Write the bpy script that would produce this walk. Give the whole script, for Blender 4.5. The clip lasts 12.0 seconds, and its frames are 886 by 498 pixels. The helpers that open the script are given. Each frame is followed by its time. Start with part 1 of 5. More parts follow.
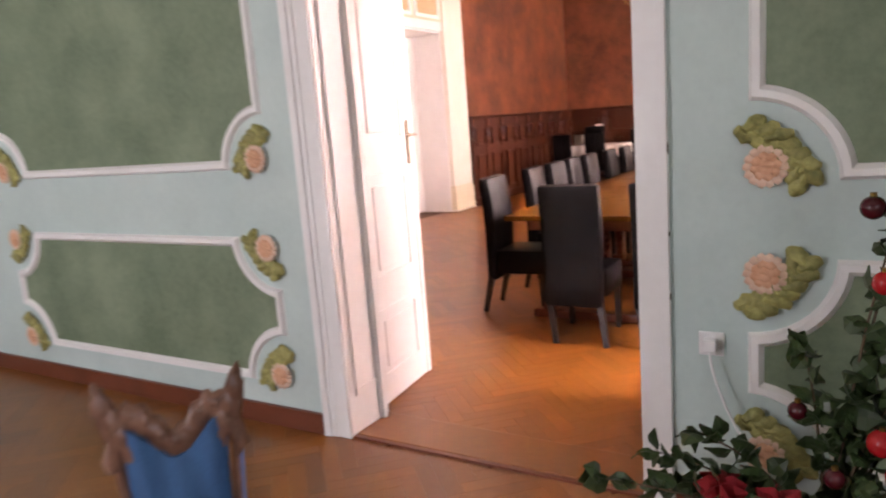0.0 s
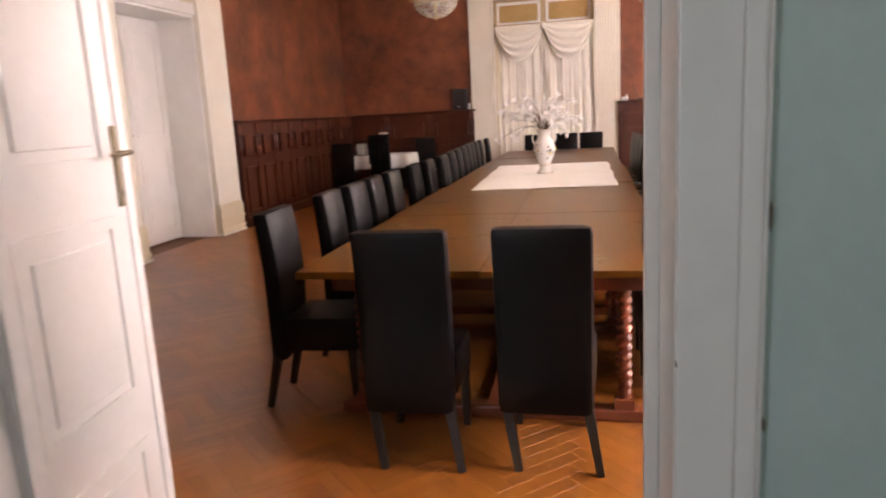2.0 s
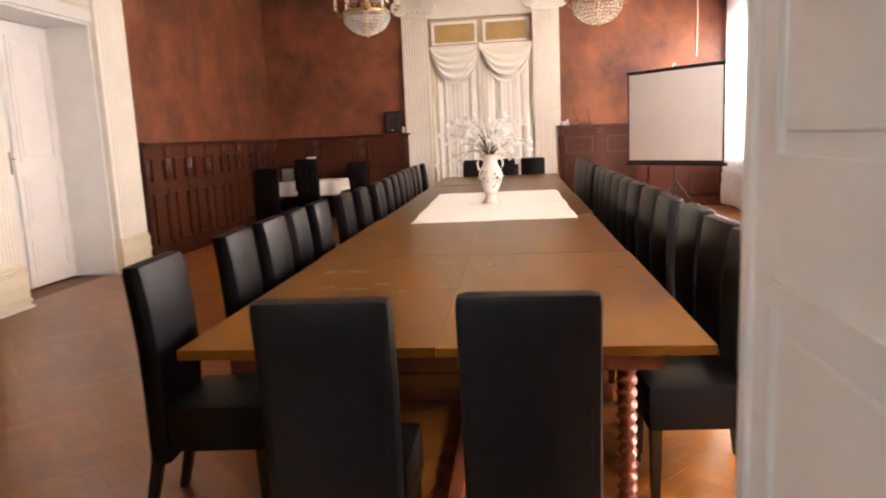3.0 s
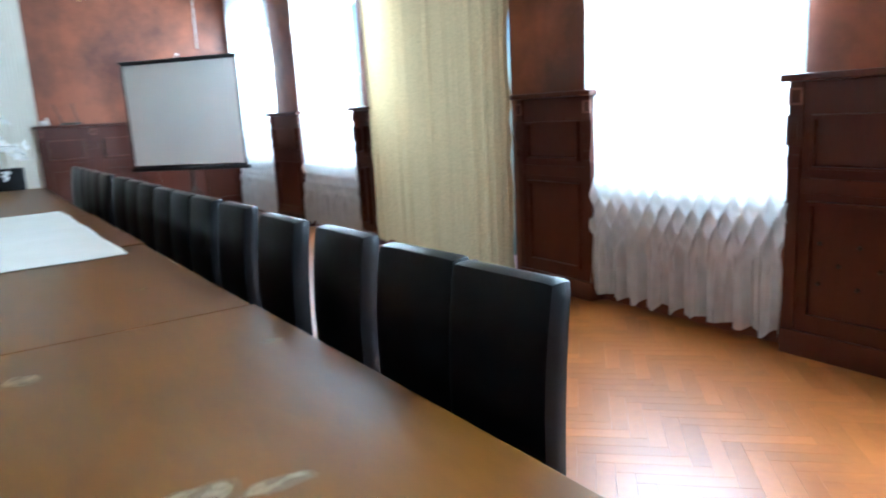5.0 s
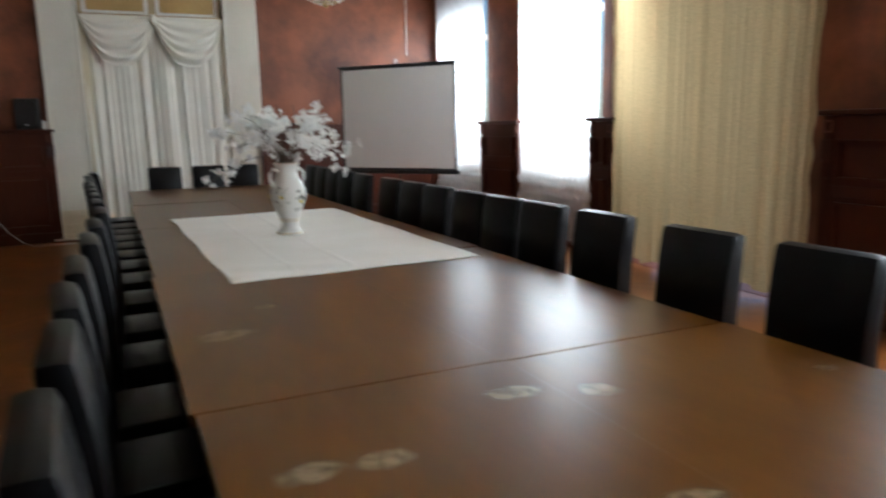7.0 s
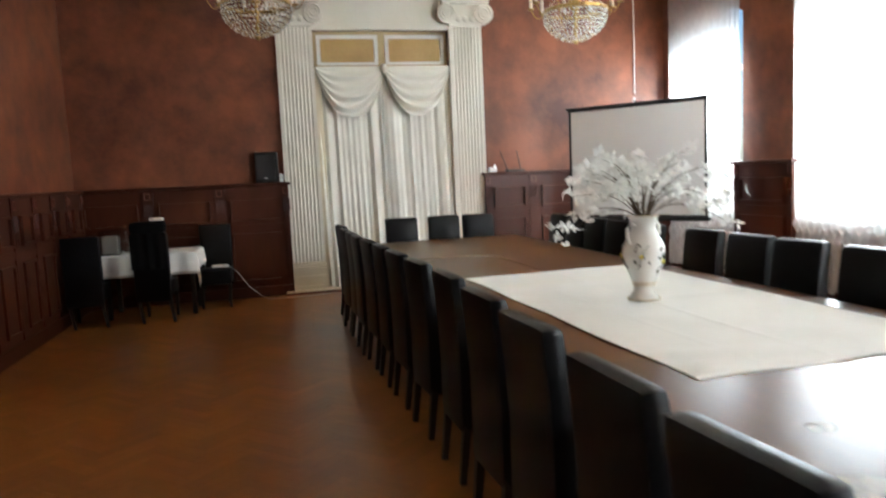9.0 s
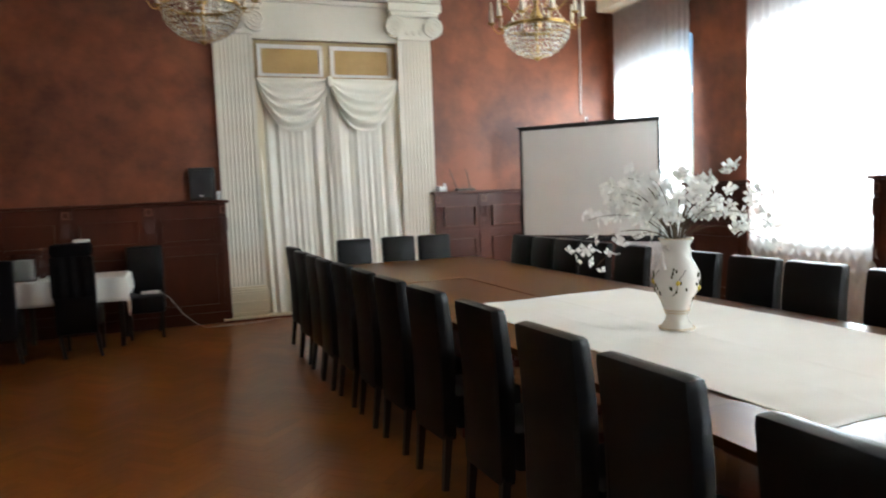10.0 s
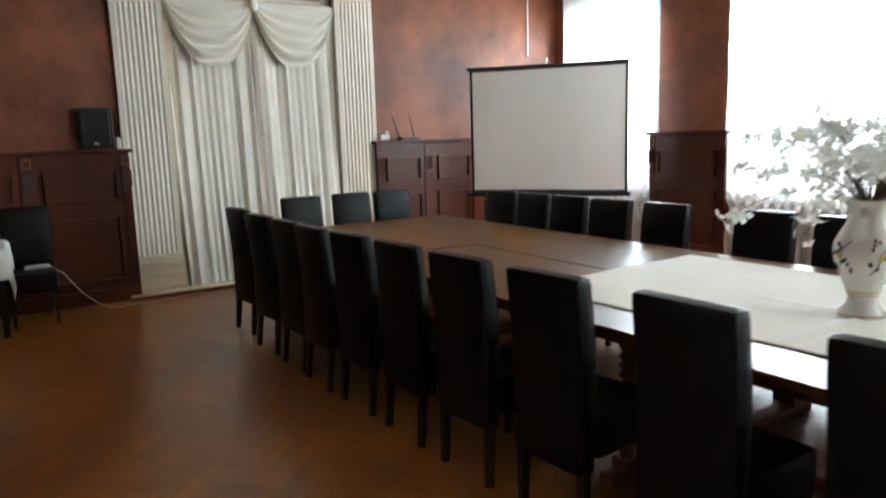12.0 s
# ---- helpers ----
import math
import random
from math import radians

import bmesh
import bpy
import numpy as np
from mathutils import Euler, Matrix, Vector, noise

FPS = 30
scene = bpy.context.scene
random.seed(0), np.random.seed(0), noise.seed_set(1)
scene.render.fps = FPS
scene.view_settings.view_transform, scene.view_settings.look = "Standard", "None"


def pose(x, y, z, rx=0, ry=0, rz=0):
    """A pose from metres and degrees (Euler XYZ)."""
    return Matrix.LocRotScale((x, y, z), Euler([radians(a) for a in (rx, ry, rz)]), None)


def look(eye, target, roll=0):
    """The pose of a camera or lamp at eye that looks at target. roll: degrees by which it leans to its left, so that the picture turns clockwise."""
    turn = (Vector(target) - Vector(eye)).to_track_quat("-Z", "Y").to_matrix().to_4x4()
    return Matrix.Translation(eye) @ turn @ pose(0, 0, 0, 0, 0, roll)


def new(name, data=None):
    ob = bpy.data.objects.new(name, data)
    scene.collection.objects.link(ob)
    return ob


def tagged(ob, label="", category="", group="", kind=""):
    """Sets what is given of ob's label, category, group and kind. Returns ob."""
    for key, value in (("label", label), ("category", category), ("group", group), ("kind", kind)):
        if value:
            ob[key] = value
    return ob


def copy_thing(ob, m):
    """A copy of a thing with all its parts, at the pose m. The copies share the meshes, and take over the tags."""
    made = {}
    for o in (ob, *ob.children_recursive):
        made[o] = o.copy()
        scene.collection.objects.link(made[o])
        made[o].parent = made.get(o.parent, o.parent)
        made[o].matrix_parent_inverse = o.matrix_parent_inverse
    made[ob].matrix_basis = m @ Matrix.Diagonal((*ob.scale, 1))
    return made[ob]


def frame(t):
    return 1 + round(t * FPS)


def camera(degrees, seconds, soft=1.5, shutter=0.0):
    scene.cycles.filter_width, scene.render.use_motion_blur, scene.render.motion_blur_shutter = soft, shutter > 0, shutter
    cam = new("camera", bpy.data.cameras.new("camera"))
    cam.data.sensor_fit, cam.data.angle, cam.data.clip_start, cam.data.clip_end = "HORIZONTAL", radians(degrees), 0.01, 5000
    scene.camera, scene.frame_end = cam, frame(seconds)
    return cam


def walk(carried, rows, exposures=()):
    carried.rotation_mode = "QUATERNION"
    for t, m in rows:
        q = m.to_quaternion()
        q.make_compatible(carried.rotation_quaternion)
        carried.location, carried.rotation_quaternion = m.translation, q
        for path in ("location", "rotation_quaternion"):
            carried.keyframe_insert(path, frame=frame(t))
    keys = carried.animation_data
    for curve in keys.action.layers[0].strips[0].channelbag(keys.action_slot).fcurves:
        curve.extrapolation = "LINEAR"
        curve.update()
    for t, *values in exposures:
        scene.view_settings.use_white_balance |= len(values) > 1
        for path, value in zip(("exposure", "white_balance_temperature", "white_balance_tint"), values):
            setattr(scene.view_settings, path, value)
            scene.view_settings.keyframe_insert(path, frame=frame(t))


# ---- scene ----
cam = camera(64.5, 12.0, soft=1.9, shutter=0.5)
PATH = [
    (0, (1.312, -1.427, 1.45), (0.285, 0.252, 1.097), -4.4),
    (0.5, (1.091, -1.093, 1.458), (0.206, 0.653, 1.046), -4.2),
    (1, (0.825, -0.703, 1.464), (-0.139, 1.022, 1.156), -5.6),
    (1.5, (0.706, -0.346, 1.466), (-0.018, 1.494, 1.17), -3.9),
    (2, (0.527, 0.009, 1.463), (0.092, 1.924, 1.085), -3.1),
    (2.5, (0.462, 0.444, 1.46), (0.114, 2.395, 1.19), -4.7),
    (2.7, (0.403, 0.601, 1.452), (0.088, 2.555, 1.16), -3.8),
    (4.3, (0.117, 1.881, 1.426), (0.488, 3.809, 1.044), -2.3),
    (4.5, (0.129, 1.986, 1.439), (0.669, 3.859, 0.993), -1.7),
    (5, (0.062, 2.253, 1.437), (1.14, 3.892, 1.049), -3.2),
    (5.5, (-0.066, 2.527, 1.436), (1.106, 4.099, 1.042), -2.9),
    (6, (-0.217, 2.751, 1.434), (0.89, 4.372, 1.053), -3.6),
    (6.5, (-0.605, 2.885, 1.434), (0.44, 4.547, 1.051), -0.8),
    (7, (-0.994, 3.007, 1.454), (-0.189, 4.806, 1.111), -1.1),
    (7.2, (-1.092, 3.074, 1.446), (-0.347, 4.904, 1.136), -2.4),
    (8.8, (-1.912, 4.01, 1.491), (-1.402, 5.92, 1.182), -2.8),
    (9, (-1.938, 4.151, 1.501), (-1.5, 6.091, 1.295), -2.6),
    (9.5, (-2.13, 4.436, 1.509), (-1.646, 6.371, 1.361), -0.1),
    (10, (-2.362, 4.716, 1.52), (-1.671, 6.586, 1.357), -2.2),
    (10.5, (-2.507, 5.057, 1.514), (-1.678, 6.857, 1.246), -2.0),
    (11, (-2.664, 5.425, 1.543), (-1.85, 7.235, 1.296), -1.7),
    (11.5, (-2.763, 5.767, 1.525), (-1.815, 7.517, 1.329), -2.4),
    (12, (-2.893, 6.16, 1.531), (-1.86, 7.844, 1.218), -1.8),
]
EXPOSURES = [(0.0, 1.42, 7200, 44), (0.5, 1.36, 6950, 44), (1.0, 1.2, 6850, 41), (2.0, 0.58, 6800, 30), (2.7, 0.74, 7000, 28), (4.3, 1.3, 4900, -4), (4.6, 1.2, 4650, -4), (5.2, 0.16, 4350, -5), (6.0, -0.5, 4700, -2), (7.2, -0.24, 5400, 4), (8.8, 0.42, 5500, 3), (12.0, 0.34, 5350, 0)]
HALL_POWER, DOOR_POWER, GREEN_POWER, BACK_POWER, LACE_FILL_POWER = 450, 1080, 76, 126, 14
walk(cam, [(t, look(eye, aim, lean)) for t, eye, aim, lean in PATH], EXPOSURES)

# ---- world, sun and window light ----
world = bpy.data.worlds.new("world")
scene.world = world
world.use_nodes = True
sky = world.node_tree.nodes.new("ShaderNodeTexSky")
sky.sky_type, sky.sun_disc = "NISHITA", False
sky.sun_elevation, sky.sun_rotation = radians(52), radians(105)
world.node_tree.nodes["Background"].inputs["Strength"].default_value = 0.12
world.node_tree.links.new(sky.outputs[0], world.node_tree.nodes["Background"].inputs[0])
sun_data = bpy.data.lights.new("sun", "SUN")
sun_data.energy, sun_data.angle, sun_data.color = 1.2, radians(12), (1.0, 0.95, 0.88)
sun = new("sun", sun_data)
sun.matrix_world = look((30, -8, 40), (0, 0, 0))

# windows of the facade at x = FX: y0, y1
FX = 3.80
WINDOWS = ((1.80, 3.30), (4.35, 5.85), (9.40, 11.02), (12.05, 13.62))
BAY = (6.80, 9.02)               # made-up opening behind the lace curtain, holds its fill lamp
# unseen opening, added to let light into the green room
GREEN_WINDOWS = ((-4.3, -2.9),)
SOUTH_WINDOW = (-3.4, -1.9)      # x0, x1 in the green room's back wall; unseen, added for its light
SILL, HEAD = 0.86, 3.62


def window_light(y0, y1, power, sill=SILL, tint=(1.0, 0.97, 0.91)):
    """Skylight standing in a window's opening."""
    data = bpy.data.lights.new("skylight", "AREA")
    data.shape, data.size, data.size_y = "RECTANGLE", HEAD - sill - 0.1, y1 - y0 - 0.1
    data.energy, data.color = power, tint
    ob = new("skylight", data)
    ob.matrix_world = look((FX + 0.36, (y0 + y1) / 2, (sill + HEAD) / 2), (FX - 2, (y0 + y1) / 2, (sill + HEAD) / 2 - 0.75))
    return ob


for y0, y1 in WINDOWS:
    window_light(y0, y1, DOOR_POWER if y0 < 2 else HALL_POWER * (0.6 if y0 > 12 else 1.0))
# fill lamp added to brighten the lace from behind; no window here
window_light(*BAY, LACE_FILL_POWER, 0.0)
# added lamps that light the green room from out of view
for y0, y1 in GREEN_WINDOWS:
    window_light(y0, y1, GREEN_POWER, SILL, (0.82, 0.97, 1.0))
back = window_light(*SOUTH_WINDOW, BACK_POWER, SILL, (0.82, 0.97, 1.0))
back.matrix_world = look((-2.65, -5.26, 2.24), (-2.2, -2.0, 1.8))


# ---- materials ----
def node(nt, kind, **values):
    n = nt.nodes.new(kind)
    for key, value in values.items():
        n.inputs[key].default_value = value
    return n


def mat(name, dark, light, rough=0.5, big=1.5, fine=40.0, bump=0.1, metal=0.0, stretch=(1, 1, 1), contrast=0.5, vary=0.0, rough_vary=0.12, coat=0.0):
    """Paint, plaster, wood or cloth: two scales of tone, uneven gloss and fine relief."""
    m = bpy.data.materials.new(name)
    m.use_nodes = True
    nt, b = m.node_tree, m.node_tree.nodes["Principled BSDF"]
    tc = nt.nodes.new("ShaderNodeTexCoord")
    mp = node(nt, "ShaderNodeMapping", Scale=stretch)
    info = nt.nodes.new("ShaderNodeObjectInfo")
    shift = nt.nodes.new("ShaderNodeVectorMath")
    shift.operation = "ADD"
    nt.links.new(tc.outputs["Object"], shift.inputs[0])
    if vary:
        nt.links.new(info.outputs["Random"], shift.inputs[1])
    nt.links.new(shift.outputs[0], mp.inputs["Vector"])
    n1 = node(nt, "ShaderNodeTexNoise", Scale=big, Detail=6.0, Roughness=0.6)
    n2 = node(nt, "ShaderNodeTexNoise", Scale=fine, Detail=4.0, Roughness=0.65)
    for n in (n1, n2):
        nt.links.new(mp.outputs[0], n.inputs["Vector"])
    mx = nt.nodes.new("ShaderNodeMath")
    mx.operation = "MULTIPLY_ADD"
    mx.inputs[1].default_value = 0.35
    nt.links.new(n2.outputs["Fac"], mx.inputs[0])
    nt.links.new(n1.outputs["Fac"], mx.inputs[2])
    ramp = nt.nodes.new("ShaderNodeValToRGB")
    ramp.color_ramp.elements[0].position = 0.675 - 0.5 * contrast
    ramp.color_ramp.elements[1].position = 0.675 + 0.5 * contrast
    ramp.color_ramp.elements[0].color, ramp.color_ramp.elements[1].color = (*dark, 1), (*light, 1)
    nt.links.new(mx.outputs[0], ramp.inputs[0])
    out = ramp.outputs[0]
    if vary:
        hs = nt.nodes.new("ShaderNodeHueSaturation")
        mr = node(nt, "ShaderNodeMapRange", **{"To Min": 1 - vary, "To Max": 1 + vary})
        geo = nt.nodes.new("ShaderNodeNewGeometry")
        ad = nt.nodes.new("ShaderNodeMath")
        ad.operation = "ADD"
        fr = nt.nodes.new("ShaderNodeMath")
        fr.operation = "FRACT"
        nt.links.new(info.outputs["Random"], ad.inputs[0])
        nt.links.new(geo.outputs["Random Per Island"], ad.inputs[1])
        nt.links.new(ad.outputs[0], fr.inputs[0])
        nt.links.new(fr.outputs[0], mr.inputs["Value"])
        nt.links.new(mr.outputs[0], hs.inputs["Value"])
        nt.links.new(out, hs.inputs["Color"])
        out = hs.outputs[0]
    nt.links.new(out, b.inputs["Base Color"])
    rr = node(nt, "ShaderNodeMapRange", **{"To Min": max(0.02, rough - rough_vary), "To Max": rough + rough_vary})
    nt.links.new(n1.outputs["Fac"], rr.inputs["Value"])
    nt.links.new(rr.outputs[0], b.inputs["Roughness"])
    b.inputs["Metallic"].default_value = metal
    b.inputs["Coat Weight"].default_value = coat
    b.inputs["Coat Roughness"].default_value = 0.12
    if bump:
        bp = node(nt, "ShaderNodeBump", Strength=bump, Distance=0.004)
        nt.links.new(n2.outputs["Fac"], bp.inputs["Height"])
        nt.links.new(bp.outputs[0], b.inputs["Normal"])
    return m


def sheer_mat(name, colour, clear, through_share, grain=9.0, dim=0.86):
    m = bpy.data.materials.new(name)
    m.use_nodes = True
    nt = m.node_tree
    nt.nodes.remove(nt.nodes["Principled BSDF"])
    tc = nt.nodes.new("ShaderNodeTexCoord")
    n = node(nt, "ShaderNodeTexNoise", Scale=grain, Detail=5.0)
    nt.links.new(tc.outputs["Object"], n.inputs["Vector"])
    ramp = nt.nodes.new("ShaderNodeValToRGB")
    ramp.color_ramp.elements[0].color = (*[c * dim for c in colour], 1)
    ramp.color_ramp.elements[0].position, ramp.color_ramp.elements[1].position = 0.3, 0.7
    ramp.color_ramp.elements[1].color = (*colour, 1)
    nt.links.new(n.outputs["Fac"], ramp.inputs[0])
    d, t, c = (nt.nodes.new("ShaderNodeBsdf" + k) for k in ("Diffuse", "Translucent", "Transparent"))
    nt.links.new(ramp.outputs[0], d.inputs[0])
    nt.links.new(ramp.outputs[0], t.inputs[0])
    m1, m2 = node(nt, "ShaderNodeMixShader", Fac=through_share), node(nt, "ShaderNodeMixShader", Fac=clear)
    nt.links.new(d.outputs[0], m1.inputs[1])
    nt.links.new(t.outputs[0], m1.inputs[2])
    nt.links.new(m1.outputs[0], m2.inputs[1])
    nt.links.new(c.outputs[0], m2.inputs[2])
    nt.links.new(m2.outputs[0], nt.nodes["Material Output"].inputs[0])
    return m


RED = mat("red_mottled_plaster", (0.078, 0.0200, 0.0075), (0.245, 0.074, 0.028), 0.50, 1.1, 5.0, 0.05, contrast=0.33)
MAHOG = mat("mahogany_panelling", (0.044, 0.0100, 0.0046), (0.086, 0.0205, 0.0085), 0.34, 2.0, 30.0, 0.05, stretch=(1, 1, 0.2), rough_vary=0.06)
MAHOG.node_tree.nodes["Principled BSDF"].inputs["Specular IOR Level"].default_value = 0.35
# paler mahogany: gloss highlight on the mouldings, put into the colour
MAHOG_SHEEN = mat("mahogany_sheen", (0.13, 0.042, 0.026), (0.24, 0.09, 0.058), 0.36, 5.0, 40.0, 0.05, rough_vary=0.06)
IVORY = mat("ivory_trim_paint", (0.76, 0.73, 0.63), (0.85, 0.82, 0.73), 0.42, 2.0, 25.0, 0.06)
WHITE = mat("white_gloss_paint", (0.76, 0.75, 0.72), (0.86, 0.85, 0.83), 0.36, 2.0, 25.0, 0.06)
CREAM = mat("cream_wall_paint", (0.70, 0.63, 0.46), (0.80, 0.73, 0.56), 0.5, 1.5, 30.0, 0.06)
CEILPAINT = mat("cream_ceiling_paint", (0.78, 0.72, 0.57), (0.87, 0.81, 0.66), 0.6, 1.5, 30.0, 0.05)
OCHRE = mat("ochre_panel_paint", (0.40, 0.26, 0.085), (0.53, 0.36, 0.14), 0.45, 3.0, 40.0, 0.05)
TAN = mat("tan_panel_paint", (0.46, 0.35, 0.18), (0.56, 0.45, 0.26), 0.5, 3.0, 40.0, 0.05)
CELADON = mat("celadon_wall_paint", (0.43, 0.55, 0.52), (0.53, 0.65, 0.61), 0.55, 1.8, 30.0, 0.12, contrast=0.38)
GREEN = mat("green_stippled_paint", (0.115, 0.168, 0.100), (0.215, 0.280, 0.180), 0.65, 2.2, 30.0, 0.3, contrast=0.34)
PARQUET = mat("oak_parquet", (0.168, 0.048, 0.0065), (0.305, 0.104, 0.0155), 0.33, 1.2, 26.0, 0.0, vary=0.17, rough_vary=0.03)
PARQUET.node_tree.nodes["Principled BSDF"].inputs["Specular IOR Level"].default_value = 0.7
GROUT = mat("parquet_joint", (0.10, 0.037, 0.011), (0.15, 0.056, 0.017), 0.6, 4.0, 60.0, 0.1)
SKIRT = mat("red_brown_skirting", (0.12, 0.03, 0.014), (0.20, 0.055, 0.026), 0.35, 4.0, 40.0, 0.05)
TABLEWOOD = mat("varnished_table_wood", (0.064, 0.0222, 0.0023), (0.143, 0.0565, 0.0072), 0.287, 1.5, 14.0, 0.0, stretch=(1, 0.25, 1), vary=0.06, rough_vary=0.006)
TABLEWOOD.node_tree.nodes["Principled BSDF"].inputs["Specular IOR Level"].default_value = 0.145
LEGWOOD = mat("red_turned_wood", (0.12, 0.03, 0.012), (0.24, 0.07, 0.03), 0.36, 4.0, 40.0, 0.05, rough_vary=0.06)
LEATHER = mat("dark_faux_leather", (0.0022, 0.0018, 0.0021), (0.0050, 0.0043, 0.0050), 0.38, 5.0, 220.0, 0.14, vary=0.15, rough_vary=0.06)
LEATHER.node_tree.nodes["Principled BSDF"].inputs["Specular IOR Level"].default_value = 0.19
CHAIRLEG = mat("dark_stained_leg", (0.008, 0.0045, 0.003), (0.02, 0.010, 0.006), 0.35, 6.0, 60.0, 0.05)
CURTAIN = mat("ivory_satin_curtain", (0.85, 0.83, 0.74), (0.92, 0.91, 0.84), 0.5, 2.0, 60.0, 0.08)
LACE = sheer_mat("beige_lace", (0.66, 0.50, 0.26), 0.0, 0.42, 60.0, 0.74)
SHEER = sheer_mat("white_sheer", (0.90, 0.90, 0.89), 0.22, 0.72)
LINEN = mat("white_linen", (0.85, 0.84, 0.80), (0.92, 0.91, 0.88), 0.75, 3.0, 140.0, 0.2)
PORCELAIN = mat("white_porcelain", (0.74, 0.72, 0.67), (0.82, 0.81, 0.77), 0.15, 3.0, 30.0, 0.0)
GILT = mat("gilt_line", (0.45, 0.30, 0.09), (0.60, 0.42, 0.16), 0.3, 8.0, 40.0, 0.02, metal=0.7)
PETAL = sheer_mat("white_silk_petal", (0.95, 0.95, 0.93), 0.0, 0.58)
NET = sheer_mat("dense_white_net", (0.88, 0.87, 0.85), 0.10, 0.5)
TWIG = mat("brown_twig", (0.06, 0.04, 0.022), (0.13, 0.09, 0.05), 0.8, 20.0, 90.0, 0.3)
BRASS = mat("aged_brass", (0.30, 0.18, 0.05), (0.55, 0.36, 0.12), 0.30, 8.0, 60.0, 0.05, metal=1.0)
CANDLE = mat("ivory_candle_tube", (0.72, 0.66, 0.54), (0.82, 0.77, 0.66), 0.45, 6.0, 40.0, 0.02)
SCREEN = mat("matt_white_screen", (0.76, 0.76, 0.75), (0.82, 0.82, 0.81), 0.8, 1.2, 120.0, 0.03)
BLACK = mat("black_plastic", (0.010, 0.010, 0.011), (0.024, 0.024, 0.026), 0.42, 6.0, 120.0, 0.08)
DULLMETAL = mat("dull_grey_brass", (0.20, 0.16, 0.10), (0.36, 0.30, 0.21), 0.4, 12.0, 80.0, 0.05, metal=0.8)
IRON = mat("dark_iron", (0.03, 0.026, 0.022), (0.08, 0.07, 0.06), 0.38, 12.0, 80.0, 0.1, metal=0.7)
COATWOOL = mat("black_wool", (0.003, 0.0028, 0.003), (0.008, 0.007, 0.007), 0.9, 6.0, 160.0, 0.2)
COATWOOL.node_tree.nodes["Principled BSDF"].inputs["Specular IOR Level"].default_value = 0.1
PLASTIC = mat("white_plastic", (0.70, 0.70, 0.69), (0.80, 0.80, 0.79), 0.35, 6.0, 60.0, 0.02)
BLUE = mat("blue_upholstery", (0.009, 0.062, 0.165), (0.026, 0.140, 0.31), 0.65, 5.0, 150.0, 0.15)
BLUE_PALE = mat("pale_blue_piping", (0.14, 0.20, 0.42), (0.22, 0.30, 0.56), 0.6, 8.0, 120.0, 0.1)
CARVED = mat("carved_brown_wood", (0.08, 0.034, 0.020), (0.30, 0.150, 0.095), 0.38, 12.0, 60.0, 0.2)
LEAF = mat("dark_green_leaf", (0.018, 0.040, 0.014), (0.05, 0.095, 0.03), 0.4, 8.0, 60.0, 0.1, vary=0.25)
REDBALL = mat("red_glossy_bauble", (0.30, 0.008, 0.010), (0.52, 0.016, 0.018), 0.16, 6.0, 40.0, 0.0)
WINEBALL = mat("wine_red_bauble", (0.045, 0.004, 0.007), (0.10, 0.008, 0.014), 0.2, 6.0, 40.0, 0.0)
REDPETAL = mat("red_cloth_petal", (0.22, 0.006, 0.012), (0.42, 0.014, 0.02), 0.7, 10.0, 80.0, 0.1)
ROSE_RIM = mat("pale_rose_rim", (0.62, 0.40, 0.28), (0.80, 0.58, 0.44), 0.6, 16.0, 60.0, 0.2)
STUCCO_LEAF = mat("painted_stucco_leaf", (0.125, 0.130, 0.032), (0.46, 0.43, 0.15), 0.6, 20.0, 60.0, 0.2, vary=0.2)
STUCCO_ROSE = mat("painted_stucco_rose", (0.60, 0.28, 0.15), (0.80, 0.46, 0.29), 0.6, 16.0, 60.0, 0.2)
POT = mat("terracotta_pot", (0.20, 0.085, 0.04), (0.34, 0.15, 0.08), 0.7, 8.0, 60.0, 0.2)
YELLOW = mat("painted_yellow_flower", (0.55, 0.42, 0.06), (0.70, 0.58, 0.12), 0.25, 20.0, 60.0, 0.0)
DARKLINE = mat("painted_dark_sprig", (0.03, 0.028, 0.012), (0.09, 0.08, 0.03), 0.25, 20.0, 60.0, 0.0)


def stain_mat(name, colour, least, most):
    """A bleached mark that lets the wood show through unevenly."""
    m = mat(name, [c * 0.75 for c in colour], colour, 0.3, 22.0, 70.0, 0.0)
    nt = m.node_tree
    tc = nt.nodes.new("ShaderNodeTexCoord")
    n = node(nt, "ShaderNodeTexNoise", Scale=24.0, Detail=5.0)
    nt.links.new(tc.outputs["Object"], n.inputs["Vector"])
    mr = node(nt, "ShaderNodeMapRange", **{"From Min": 0.3, "From Max": 0.7, "To Min": least, "To Max": most})
    nt.links.new(n.outputs["Fac"], mr.inputs["Value"])
    nt.links.new(mr.outputs[0], nt.nodes["Principled BSDF"].inputs["Alpha"])
    return m


STAIN = stain_mat("bleached_ring_stain", (0.52, 0.40, 0.25), 0.28, 0.68)
STAIN_RIM = stain_mat("faded_stain_rim", (0.50, 0.36, 0.20), 0.05, 0.40)
FRAMEPAINT = mat("window_frame_paint", (0.62, 0.62, 0.60), (0.72, 0.72, 0.70), 0.4, 4.0, 30.0, 0.05)


def glass_mat(name, colour, rough):
    m = bpy.data.materials.new(name)
    m.use_nodes = True
    b = m.node_tree.nodes["Principled BSDF"]
    b.inputs["Base Color"].default_value = (*colour, 1)
    b.inputs["Roughness"].default_value = rough
    b.inputs["Transmission Weight"].default_value = 1.0
    b.inputs["IOR"].default_value = 1.5
    return m


CRYSTAL = glass_mat("cut_crystal", (0.95, 0.93, 0.88), 0.06)


